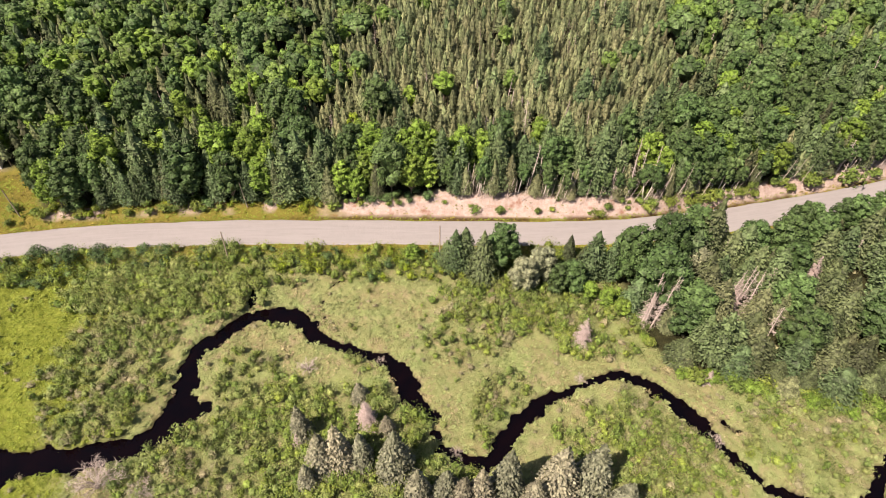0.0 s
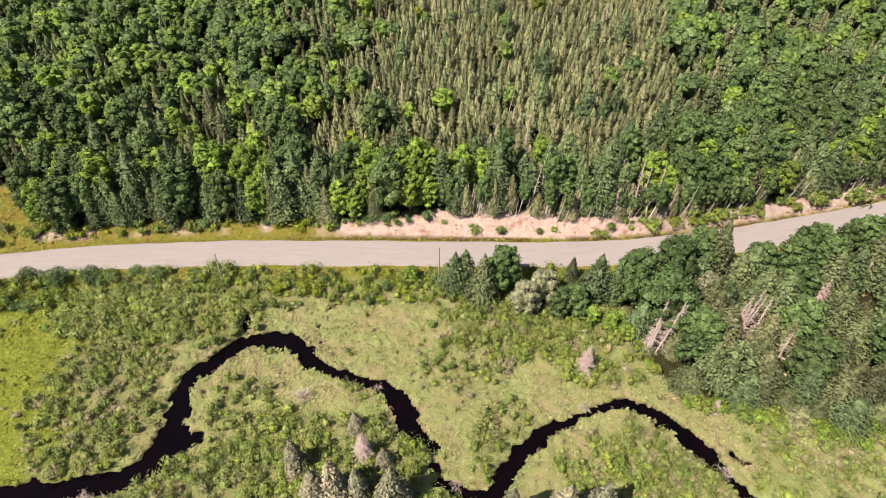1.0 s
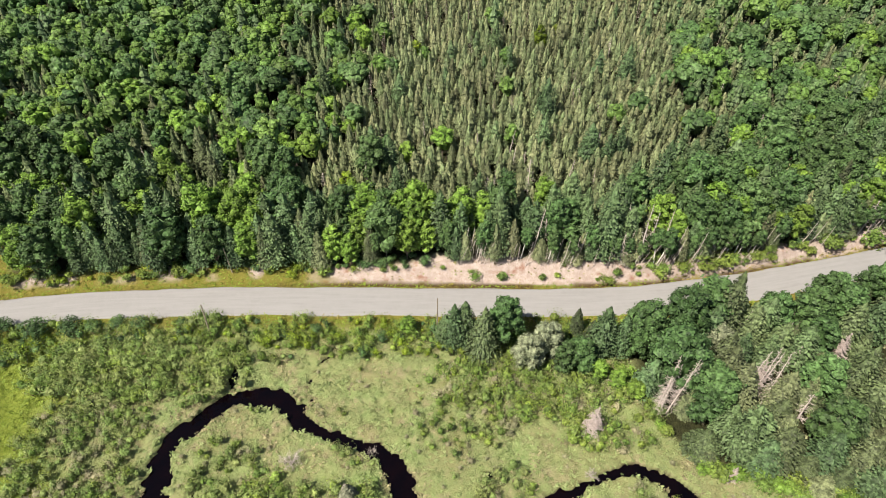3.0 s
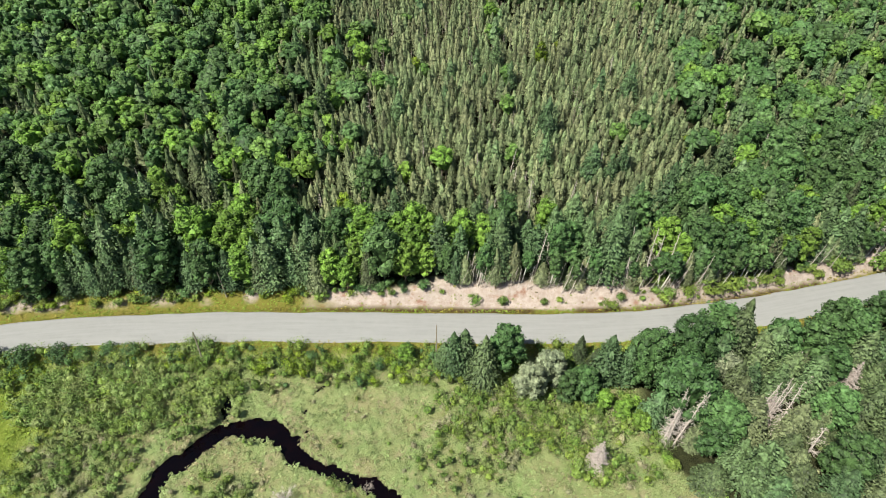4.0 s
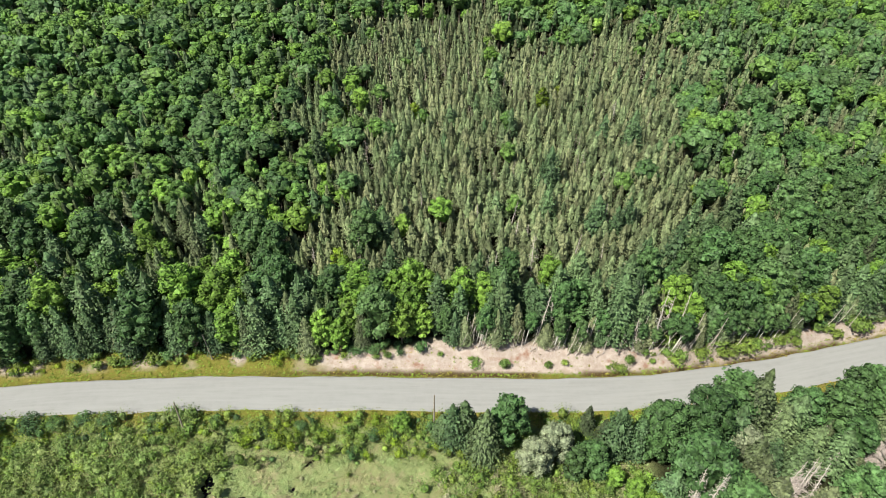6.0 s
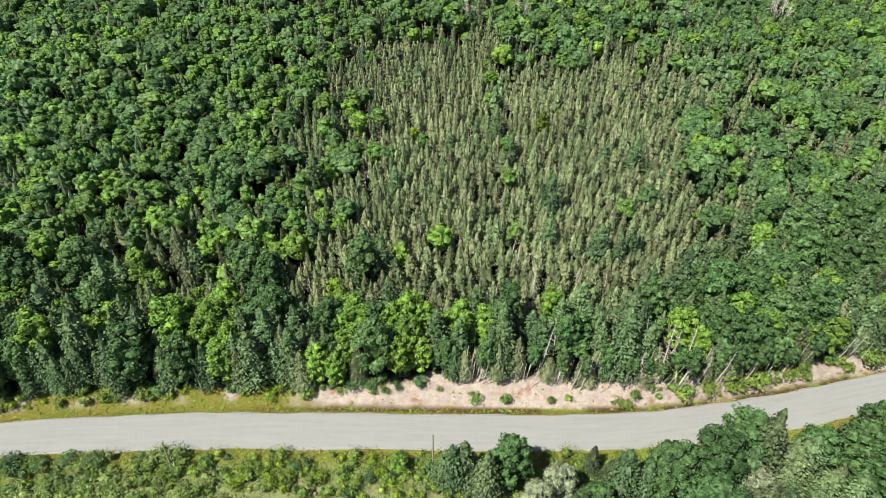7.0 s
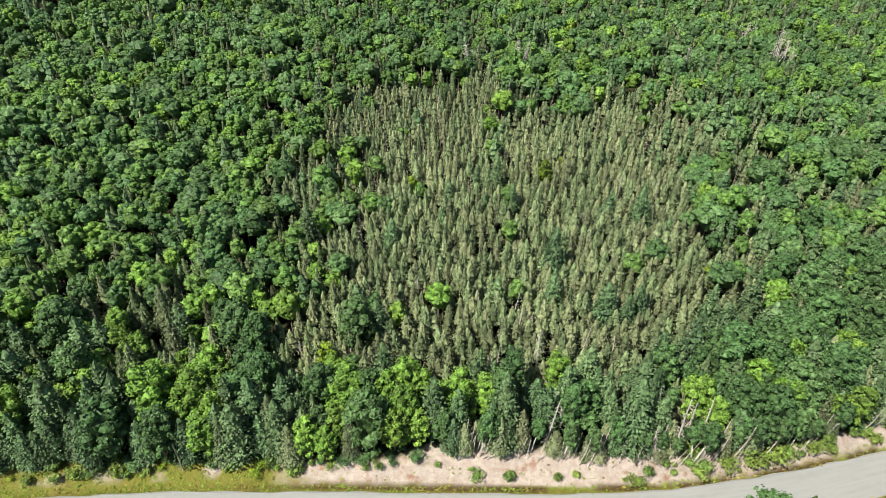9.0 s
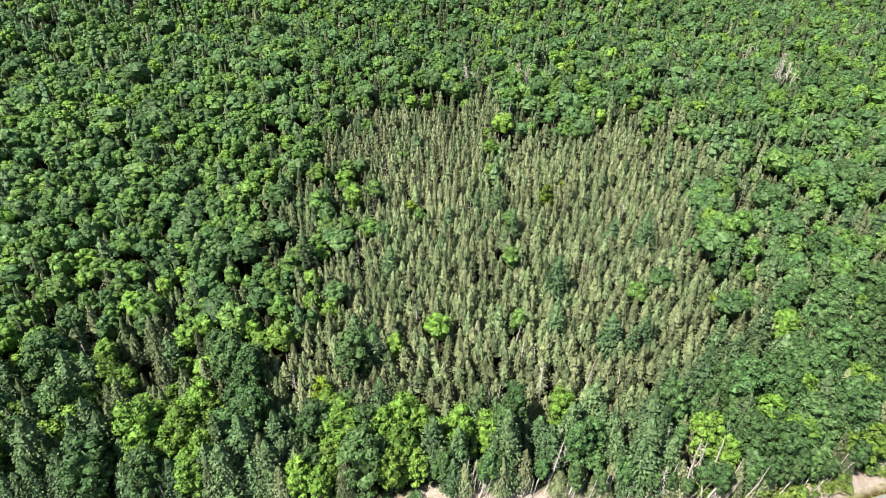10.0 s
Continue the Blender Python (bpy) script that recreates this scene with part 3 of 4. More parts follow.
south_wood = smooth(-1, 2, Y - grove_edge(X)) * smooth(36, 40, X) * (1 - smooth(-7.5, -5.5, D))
shaded_woods = np.maximum(shaded_woods, south_wood)
soil = smooth(5.4, 6.0, D + smooth(25, 55, X) * 0.9 + 0.9 * (vnoise(X, Y, 1.6, 2) - 0.5)) * (1 - shaded_woods) * smooth(-32, -22, X + 8 * (vnoise(X, Y, 3, 3) - 0.5))
soil = np.maximum(soil, smooth(6.0, 7.5, D) * (1 - shaded_woods) * smooth(0.55, 0.72, vnoise(X, Y, 4.5, 11)) * (1 - field))
verge = smooth(3.2, 3.8, np.abs(D)) * (1 - smooth(10.5, 12, D)) * (1 - smooth(-6.5, -5.2, -D) * 0 - smooth(5.0, 7.5, -D))
verge = np.maximum(np.clip(verge, 0, 1), field * smooth(3.2, 3.8, D))
lush = (1 - smooth(-72, -58, X + 0.35 * (Y - 60) + 9 * (vnoise(X, Y, 7) - 0.5))) * (D < -5)
mud = 1 - smooth(0.05, 0.22, Z)
ditch = smooth(4.4, 4.9, D + smooth(25, 55, X) * 0.7) * (1 - smooth(5.6, 6.2, D + smooth(25, 55, X) * 0.7)) * smooth(0.1, 0.45, vnoise(X, Y, 5, 12)) * smooth(-45, -15, X)
for key, val in (("woods", shaded_woods), ("soil", soil), ("verge", verge), ("lush", lush), ("mud", mud * (D < -5)), ("ditch", ditch)):
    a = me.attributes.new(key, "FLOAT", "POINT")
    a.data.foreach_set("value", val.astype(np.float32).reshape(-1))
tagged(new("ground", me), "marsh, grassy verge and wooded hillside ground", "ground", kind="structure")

me, *_ = grid_mesh("water", axis_steps([(-120, 0), (125, 35)]), axis_steps([(16, 0), (94, 26)]), lambda x, y: 0 * x, WATER)
tagged(new("water", me), "dark still peaty stream winding through marsh", "stream", kind="structure")

rx, cross = np.arange(-380, 381, 1.5), np.array([-4.1, -3.7, -2.4, -1.0, 0, 1.0, 2.4, 3.7, 4.1])
slope = (road_y(rx + 2) - road_y(rx - 2)) / 4
nrm = np.stack([-slope, np.ones_like(slope)], -1) / np.sqrt(1 + slope ** 2)[:, None]
wide = cross[None, :] + (np.abs(cross) > 3)[None, :] * 0.5 * (vnoise(rx[:, None] + 0 * cross, cross[None, :] * 9 + 0 * rx[:, None], 4) - 0.5)
RX, RY = rx[:, None] + nrm[:, :1] * wide, road_y(rx)[:, None] + nrm[:, 1:] * wide
RZ = 3.06 + 0.08 * (1 - (cross / 4) ** 2)[None, :] - 0.16 * (np.abs(cross) > 4)[None, :] + 0 * RX
P = np.stack([RX, RY, RZ], -1)
quads = np.stack([P[:-1, :-1], P[1:, :-1], P[1:, 1:], P[:-1, 1:]], 2).reshape(-1, 4, 3)
me = quad_mesh("road", quads, [GRAVEL])
a = me.attributes.new("along", "FLOAT_VECTOR", "POINT")
A = np.stack([RX * 0.08, np.broadcast_to(cross, RX.shape) * 1.3, 0 * RX], -1)
a.data.foreach_set("vector", np.stack([A[:-1, :-1], A[1:, :-1], A[1:, 1:], A[:-1, 1:]], 2).astype(np.float32).reshape(-1))
tagged(new("road", me), "pale gravel road running along the forest edge", "road", kind="structure")

WEED = foliage("golden_weeds", (0.12, 0.125, 0.02), (0.23, 0.21, 0.03), (0.20, 0.14, 0.05))

# ---- kinds of trees and shrubs ----
G = np.random.default_rng(21)
SPRUCES = [plant("spruce_tree", spire_shape(G, 9.4, r, 9, 9, 0.32, 1000, 0.14, 0.66), BARK, SPRUCE, "olive green spruce tree on the wooded hillside", "tree", "spruces") for r in (1.45, 1.7, 2.0, 1.6)]
DARK_SPRUCES = [plant("spruce_tree", spire_shape(G, 11.0, r, 10, 9, 0.33, 1400, 0.10, 0.74), BARK, SPRUCE_DARK, "dark green spruce tree among broadleaf trees", "tree", "spruces") for r in (1.9, 2.3)]
MARSH_SPRUCES = [plant("spruce_tree", spire_shape(G, 12.0, r, 13, 9, 0.46, 1200, 0.05, 0.84, 0.5, 0.35), BARK, SPRUCE_GREY, "grey-green spruce tree with lichened boughs in the marsh", "tree", "marsh spruces") for r in (2.3, 2.7, 2.1)]
BROADLEAFS = [plant("broadleaf_tree", billow_shape(G, 11.5, r, 0.40, 1500, 34, 2, 0.12), BARK, LEAF_DARK, "dark green broadleaf tree at the forest edge", "tree", "broadleaf trees") for r in (2.6, 3.1, 2.4, 3.4)]
MAPLES = [plant("broadleaf_tree", billow_shape(G, 10.5, r, 0.40, 1400, 32, 2, 0.12), BARK, LEAF_BRIGHT, "bright green broadleaf tree in full leaf", "tree", "broadleaf trees") for r in (2.5, 3.0, 2.2)]
LARCHES = [plant("larch_tree", spire_shape(G, 11.5, r, 10, 8, 0.44, 950, 0.12, 0.60, 0.10, 0.45), BARK, LARCH, "blue-green feathery larch tree at the forest edge", "tree", "larches") for r in (2.3, 2.7, 2.0)]
BIRCHES = [plant("birch_tree", billow_shape(G, 11.0, 1.8, 0.38, 620, 16, 2, 0.42, l), BIRCH, LEAF_DARK, "slender birch tree with a pale bare trunk", "tree", "birches") for l in (0.10, 0.16, 0.22)]
SNAGS = [plant("dead_tree", dead_shape(G, 10.0, r, 46, (l, 0.1), -0.2, 2, 0.009), DEADWOOD, DEADWOOD, "bare bleached dead tree among living trees", "dead tree", "dead trees") for r, l in ((1.2, 0.6), (1.6, -0.4), (0.9, 1.3))]
THIN_SNAGS = [plant("dead_tree", dead_shape(G, 9.0, 0.7, 26, (l, 0.2), -0.3, 1, 0.006), DEADWOOD, DEADWOOD, "thin bare grey dead trunk at the forest edge", "dead tree", "dead trees") for l in (0.5, 1.4, 2.6)]
SHRUBS = [plant("shrub", bush_shape(G, 1.7, r, 0.26, 300, 7), BARK, ALDER_GREEN, "low bright green leafy shrub", "shrub", "shrubs", ("stem", "foliage")) for r in (1.2, 1.5, 1.0)]
ROUND_SHRUBS = [plant("shrub", bush_shape(G, 2.8, 2.0, 0.26, 900, 9), BARK, LEAF_DARK, "rounded dark green shrub beside the gravel road", "shrub", "roadside shrubs", ("stem", "foliage")) for r in (1, 2)]

# ---- the wooded hillside ----
def woods_kind(x, y, d, r):
    """Which tree grows at a place: 0 spruce, 1 dark leaf, 2 bright leaf, 3 larch, 4 birch, 5 dead, 6 dark spruce."""
    u = r.random()
    wob = 34 * (float(vnoise(x, y, 14, 21)) - 0.5) + r.normal(0, 7)
    patch = float(vnoise(x, y, 15, 22))
    if d < 22 + 0.4 * wob:
        if x < -76:
            w = (0.0, 0.66, 0.20, 0.04, 0.0, 0.0, 0.10)
        elif x < -52:
            w = (0.0, 0.20, 0.06, 0.56, 0.0, 0.0, 0.18)
        elif x < -40 + 0.3 * wob:
            w = (0.0, 0.12, 0.70, 0.12, 0.0, 0.0, 0.06)
        elif x < -24:
            w = (0.0, 0.22, 0.14, 0.50, 0.0, 0.0, 0.14)
        elif x < 0.3 * wob:
            w = (0.0, 0.24, 0.70, 0.04, 0.0, 0.0, 0.02)
        elif x < 52:
            w = (0.24, 0.06, 0.14, 0.42, 0.05, 0.09, 0.0)
        else:
            w = (0.28, 0.20, 0.20, 0.16, 0.09, 0.05, 0.02)
    elif -27 - 0.17 * (y - 138) + wob < x < 60 + 0.36 * (y - 140) + wob and y < 244 + wob:
        w = (0.905, 0.005, 0.012, 0.028, 0.0, 0.045, 0.005)
    elif x < 0 and y < 152 + wob:
        w = (0.06, 0.30, 0.24, 0.06, 0.02, 0.03, 0.29)
    elif x < 0 and y < 250:
        w = (0.0, 0.74, 0.16, 0.03, 0.0, 0.02, 0.05) if patch < 0.46 and x < -48 else (0.05, 0.28, 0.40, 0.08, 0.01, 0.03, 0.15)
    elif x > 50 and y < 250:
        w = (0.20, 0.40, 0.09, 0.13, 0.0, 0.03, 0.15)
    else:
        w = (0.0, 0.62, 0.14, 0.05, 0.0, 0.02, 0.17) if patch < 0.5 else (0.02, 0.40, 0.33, 0.05, 0.0, 0.03, 0.17)
    for k, p in enumerate(w):
        u -= p
        if u < 0:
            return k
    return 0


STOCK = [SPRUCES, BROADLEAFS, MAPLES, LARCHES, BIRCHES, SNAGS, DARK_SPRUCES]
REACH = (1.06, 2.15, 1.9, 1.55, 1.5, 1.0, 1.4)
CAP = (90, 110, 80, 150, 60, 60, 40, 300)


def woods_shapes(tiers, sides, needles, lobes, leaf, count):
    return [full_shape(q) for q in
            [spire_shape(G, 9.4, r, tiers, sides, leaf * 0.85, needles, 0.42, 0.62) for r in (1.35, 1.55, 1.8)]
            + [billow_shape(G, 11.5, r, leaf, count, lobes, 2, 0.40, limbed=False, low=-0.1) for r in (2.6, 3.1, 3.6)]
            + [spire_shape(G, 11.5, r, tiers + 1, sides, leaf * 0.9, int(needles * 1.3), 0.38, 0.58, 0.15, 0.40) for r in (2.1, 2.5)]
            + [dead_shape(G, 9.5, 1.3, 18, (0.4, 0), -0.1, 1, 0.008)]
            + [spire_shape(G, 11.0, r, tiers + 1, sides, leaf * 0.85, int(needles * 1.2), 0.34, 0.72) for r in (1.8, 2.2)]]


WOODS_LEAVES = [SPRUCE, LEAF_DARK, LEAF_BRIGHT, LARCH, DEADWOOD, LEAF_YELLOW, SPRUCE_DARK, LEAF_MID]
SHAPE_OF = {0: ((0, 1, 2), 0), 1: ((3, 4, 5), 1), 2: ((3, 4, 3), 2), 3: ((6, 7), 3), 4: ((3, 3), 1), 5: ((8,), 4), 6: ((9, 10), 6)}
GAPS = [(-60.2, 131, 4.2), (-65.4, 142.4, 2.5), (6.3, 237, 3.0), (-10.9, 201, 2.6), (24.7, 224, 3.0), (-41.3, 171, 2.2), (-20.6, 164, 2.2), (72.2, 171, 3.0), (34.3, 226, 2.6), (-78, 122, 2.6), (44, 113.5, 2.2)]
R = np.random.default_rng(5)
taken = collections.defaultdict(list)
near_trees, mid_rows, far_rows = [], [], []


def room_for(x, y, reach):
    """Keeps a tree's place if no other crown stands too near."""
    i, j = int(x // 6), int(y // 6)
    for a in (i - 1, i, i + 1):
        for b in (j - 1, j, j + 1):
            for u, v, s in taken[a, b]:
                if (x - u) ** 2 + (y - v) ** 2 < (0.80 * (reach + s)) ** 2:
                    return False
    taken[i, j].append((x, y, reach))
    return True


GOLDEN = [plant("broadleaf_tree", billow_shape(G, 10.0, r, 0.38, 1200, 30, 2, 0.15), BARK, LEAF_YELLOW, "yellow-green broadleaf tree standing out in the forest", "tree", "broadleaf trees") for r in (2.6, 2.0)]
TALL_DEAD = [plant("dead_tree", branchy_shape(G, 12.0, 2.8, 7, (9, 6), 0.16), DEADWOOD, DEADWOOD, "tall bare grey dead broadleaf tree over the forest", "dead tree", "dead trees") for r in (1, 2)]
MARKS = [(GOLDEN, 2.0, 11, [(-22.2, 124.9, 12), (28.9, 194.5, 10.5), (-9.4, 190.2, 9), (-30, 194, 8), (64, 155.5, 9.5), (50.7, 293, 12), (-55.3, 283.5, 12), (36, 205, 8)]),
         (LARCHES, 1.9, 12, [(-12.5, 163.4, 14), (-14.8, 162, 12), (26.7, 155.8, 15), (25.2, 145, 14), (40.2, 138, 14), (36, 140, 13), (43.5, 141, 12), (52.2, 175.8, 14), (-33.4, 165, 15), (58.7, 140, 13), (-43, 233.5, 14), (-46, 196, 13), (15, 190, 13)]),
         (TALL_DEAD, 1.2, 12, [(30, 267.4, 16), (26.5, 266, 13), (131, 279.4, 17), (135.5, 280, 14), (89.9, 266, 13), (129.9, 308, 16), (8, 262, 13)]),
         (SNAGS, 0.8, 10, [(-3.3, 230.9, 13), (20.5, 237, 12), (-4.8, 146, 10), (29.8, 130.8, 9), (11.4, 124.7, 9), (-37.2, 135.3, 10), (-40.2, 134.9, 9), (49.6, 189, 11), (77.6, 168.6, 10), (79.4, 136.8, 9), (91.4, 139, 9), (5.4, 119, 9)]),
         (DARK_SPRUCES, 1.5, 12.5, [(-152, 278, 15), (-114.8, 266.7, 14), (-62.3, 243.2, 15), (-52, 240, 14), (-48.5, 264.8, 14), (63.5, 134.7, 13), (-60, 138.2, 14), (-59.4, 122, 14), (-53.7, 128, 15), (-47.7, 123.8, 14), (79.8, 207.3, 14), (126.5, 261.4, 16)]),
         (BROADLEAFS, 2.9, 12, [(-77, 312.5, 16), (-73, 311, 14), (-59, 162.8, 14), (8.4, 258, 14), (91, 153.9, 13), (97.8, 175.7, 13), (55.8, 115, 13), (-21.9, 116.5, 13), (-18.5, 115.5, 12), (61.5, 113.5, 13)])]
for kinds, reach, height, places in MARKS:
    for x, y, h in places:
        if room_for(x, y, reach):
            near_trees.append((-1.0, kinds, x, y, (h / height) ** 0.7, (h / height) ** 0.3))

for k in range(52000):
    y = 100 + 298 * R.random() ** 0.85
    x = R.uniform(-1, 1) * (0.5 * y + 50)
    if y > 345 + 0.22 * abs(x):
        continue
    d = float(road_d(x, y))
    edge = float(woods_edge(x)) - 1.0 + 1.0 * float(vnoise(x, 0 * x, 5, 13))
    if d < edge or (x < -90 - 0.45 * (d - 10) and d < 27) or any(math.hypot(x - a, y - b) < s for a, b, s in GAPS):
        continue
    kind = woods_kind(x, y, d, R)
    if d < edge + (0.2, 0.9, 0.8, 0.6, 0.1, 0.0, 0.5)[kind]:
        continue
    size = R.uniform(0.82, 1.14) if kind in (0, 6) else R.uniform(0.72, 1.28)
    grow = float(1 - 0.18 * smooth(250, 330, y)) if kind in (1, 2) else 1.0
    if not room_for(x, y, REACH[kind] * size * grow * (0.85 if d < 26 else 1.0)):
        continue
    tall = R.uniform(0.78, 1.08) if kind in (0, 6) else R.uniform(0.84, 1.16) / (size ** 0.4 if kind in (1, 2) else 1)
    if d < 44:
        near_trees.append((d, STOCK[kind], x, y, size * grow, tall))
        continue
    shapes_of, leaf = SHAPE_OF[kind]
    if leaf == 2 and R.random() < 0.72 or leaf == 1 and R.random() < 0.25:
        leaf = 7
    rows = mid_rows if y < 200 else far_rows
    rows.append((x, y, 0, size * grow, tall, R.uniform(0, 6.283), shapes_of[int(R.integers(len(shapes_of)))], leaf))

rng = R
stood = collections.Counter()
for d, kinds, x, y, size, tall in sorted(near_trees, key=lambda q: q[0]):
    kind = STOCK.index(kinds) if kinds in STOCK else 7
    if stood[kind] < CAP[kind]:
        stood[kind] += 1
        stand(kinds, x, y, size, None, tall)
    else:
        shapes_of, leaf = SHAPE_OF[kind]
        mid_rows.append((x, y, 0, size, tall, R.uniform(0, 6.283), shapes_of[int(R.integers(len(shapes_of)))], leaf))


def seated(rows):
    a = np.array(rows)
    a[:, 2] = land(a[:, 0], a[:, 1]) - 0.05
    return a


thicket("woodland", woods_shapes(5, 6, 112, 12, 0.48, 136), seated(mid_rows), BARK, WOODS_LEAVES, "dense mixed spruce and broadleaf forest covering a hillside", "forest")
thicket("woodland", woods_shapes(4, 5, 52, 8, 0.64, 66), seated(far_rows), BARK, WOODS_LEAVES, "distant mixed forest over the upper hillside", "forest")

# ---- trees between the road and the stream ----
def row(kinds, rows, height):
    for x, y, h in rows:
        s = h / height
        stand(kinds, x, y, s ** 0.6, None, s ** 0.4)


BIG = [plant("broadleaf_tree", billow_shape(G, 15.0, 4.2, 0.38, 4200, 70, 2, 0.06, low=-0.8), BARK, LEAF_DARK, "large rounded dark green broadleaf tree by the road", "tree", "broadleaf trees") for r in (1, 2)]
PALES = [plant("willow_tree", billow_shape(G, 9.0, 2.9, 0.28, 3200, 34, 2, 0.08, low=-0.8), BARK, PALE, "silvery pale-leaved willow tree", "tree", "willows")]
WIDE_SPRUCES = [plant("spruce_tree", spire_shape(G, 11.0, r, 12, 10, 0.41, 1500, 0.05, 0.74, 0.55), BARK, SPRUCE_DARK, "dark spreading spruce tree in the wood below the road", "tree", "spruces") for r in (1.9, 2.3, 2.7)]
row(WIDE_SPRUCES, [(8.2, 86, 14.5), (27.1, 91.5, 8), (30, 90, 7), (56, 92, 14), (62, 93, 15), (66, 95, 13), (84, 98, 14)], 11)
row(MARSH_SPRUCES, [(-23, 49.5, 10), (-16, 44.5, 13), (-12.4, 44.8, 12), (-18.7, 44, 11.5), (-6.9, 43.5, 14), (1.2, 39.5, 10), (6.4, 39, 10.5), (18.3, 41, 15),
                    (23.7, 41.5, 15), (-8.9, 50.5, 7), (10.4, 40.5, 13), (-3.2, 39, 10), (3.8, 38.5, 10), (-14.1, 56.7, 5.4), (-20.5, 41, 9), (28, 38, 10), (14.5, 38.5, 9)], 12)
row(BIG, [(38.8, 87.5, 15), (46.2, 88.5, 17.5)], 15)
row(BROADLEAFS, [(12.3, 89, 12), (23.6, 82.5, 8), (76.9, 97, 12.5), (26.6, 83.5, 7), (101, 104, 9), (80, 94, 12), (73, 93, 11)], 12)
row(MAPLES, [(-6.6, 91, 4.5), (33, 79, 5.5), (30, 81.5, 5), (36, 77, 5)], 11)
row(LARCHES, [(2.6, 88.6, 11), (4.6, 89.3, 11), (0.9, 89, 8), (35.0, 87, 10), (31.4, 87.5, 12), (51.5, 88, 12.5), (48.9, 68.5, 10)], 12)
row(PALES, [(16.5, 83.5, 9.5), (20.5, 86.5, 9.5), (53, 86, 10), (55.5, 84, 8)], 9)

DRY = plant("dead_tree", (*fir_shape(G, 9.0, 2.3, 22, 10, 8, 0.06, 0.90, 0.15, 0.25, 0.03)[:2], None), DEADWOOD, DEAD_TWIGS, "dead spruce with bare pinkish-grey boughs", "dead tree", "dead trees", ("trunk", "crown"))
for x, y, h in ((26.9, 69.5, 8.5), (-12.4, 51.5, 9), (77.5, 86.5, 9), (48.6, 61.5, 4.5), (58, 78.5, 10), (-14.6, 57.4, 4.5), (-23.5, 48.0, 4)):
    stand([DRY], x, y, h / 9)
LEANER = plant("dead_tree", dead_shape(G, 13.0, 1.5, 110, (2.6, 3.4), -0.1, 3, 0.007), DEADWOOD, DEADWOOD, "leaning bleached dead trunk with broken boughs", "dead tree", "dead trees", ("trunk", "crown"))
for x, y, h, turn in ((38.9, 73.7, 13, 0), (41.0, 73.8, 13, -18), (57.0, 77.0, 12, -12), (55.5, 78.0, 11, -25), (86, 90, 9, -15), (91, 90.5, 9, 5), (84.5, 74, 11, -10), (63, 84, 11, -5), (40, 74.5, 10, 10), (59, 76, 12, -5), (39.6, 74.3, 11, -8), (42.0, 75.0, 12, -24), (58.0, 77.6, 11, -18), (39.2, 72.9, 9, 6)):
    stand([LEANER], x, y, h / 13, turn)
SPRAWL = plant("dead_shrub", branchy_shape(G, 4.2, 4.2, 17, (8, 7), 0.11), DEADWOOD, DEADWOOD, "sprawling dead grey shrub at the stream's edge", "dead shrub", "dead shrubs", ("trunk", "crown"))
for x, y, s in ((-53.5, 40.5, 1.0), (-24.5, 62.8, 0.5), (-46.5, 39.5, 0.6), (25.5, 61.5, 0.3), (47.2, 50.2, 0.38), (-11.5, 65.5, 0.3), (3.0, 47.5, 0.35)):
    stand([SPRAWL], x, y, s)

# the wood south of the road
FRINGE = [plant("shrub", bush_shape(G, 2.4, r, 0.26, 520, 8), BARK, LEAF_BRIGHT, "bright green leafy shrub at the grove's edge", "shrub", "grove edge shrubs", ("stem", "foliage")) for r in (1.5, 1.9)]
for iy in range(20):
    for ix in range(29):
        x, y = 36 + (ix + R.uniform(0.1, 0.9)) * 3.9, 46 + (iy + R.uniform(0.1, 0.9)) * 3.9
        d = float(road_d(x, y))
        if d > -6.5 - 1.5 * R.random() or y < float(grove_edge(x)) + 3 * (float(vnoise(x, y, 6, 15)) - 0.5) or x < 37 + 0.0 * y + (4 if y > 80 else 0):
            continue
        if any(math.hypot((x - a) / 3.0, (y - b) / 4.6) < 1 for a, b in ((40.5, 72.8), (57.8, 76), (77.5, 85), (88, 89.5))):
            continue
        if math.hypot(x - 44, y - 89) < 6.5 or float(vnoise(x, y, 5, 17)) < 0.22:
            continue
        u = R.random()
        kind = WIDE_SPRUCES if u < (0.72 if d < -11 else 0.45) else BROADLEAFS if u < 0.84 else LARCHES if u < 0.97 else SNAGS
        rng = R
        stand(kind, x, y, R.uniform(0.92, 1.28), None, R.uniform(0.62, 0.92) * (1 - 0.3 * (y < float(grove_edge(x)) + 3.5)))

for k in range(42):
    x = R.uniform(31, 92)
    stand(FRINGE if k % 3 else SHRUBS, x, float(grove_edge(max(x, 38))) + R.uniform(-2.6, 1.2) + (6 if x < 37 else 0), R.uniform(0.8, 1.5))

# ---- shrubs of bank, verge and marsh ----
for x, y, s in ((13.1, 105.2, 1.0), (21.9, 105.4, 0.75), (36, 105.2, 0.7), (41.1, 107.6, 0.9), (46.3, 110, 1.0), (50.5, 110.8, 1.1), (63, 110, 1.2), (70.9, 112, 0.9), (89.3, 116.6, 1.5), (100.9, 119.2, 1.4),
                (57, 110.3, 0.8), (7.2, 105.4, 0.6), (53.2, 108, 0.9), (-72.5, 102.4, 0.9), (-67.5, 102.9, 0.9), (-64.5, 103.6, 1.1), (-56.9, 104.4, 0.9), (-37.7, 106.5, 0.9), (-29.9, 106.9, 0.8), (-25.7, 105.8, 0.7)):
    stand(SHRUBS, x, y, s * 1.3)
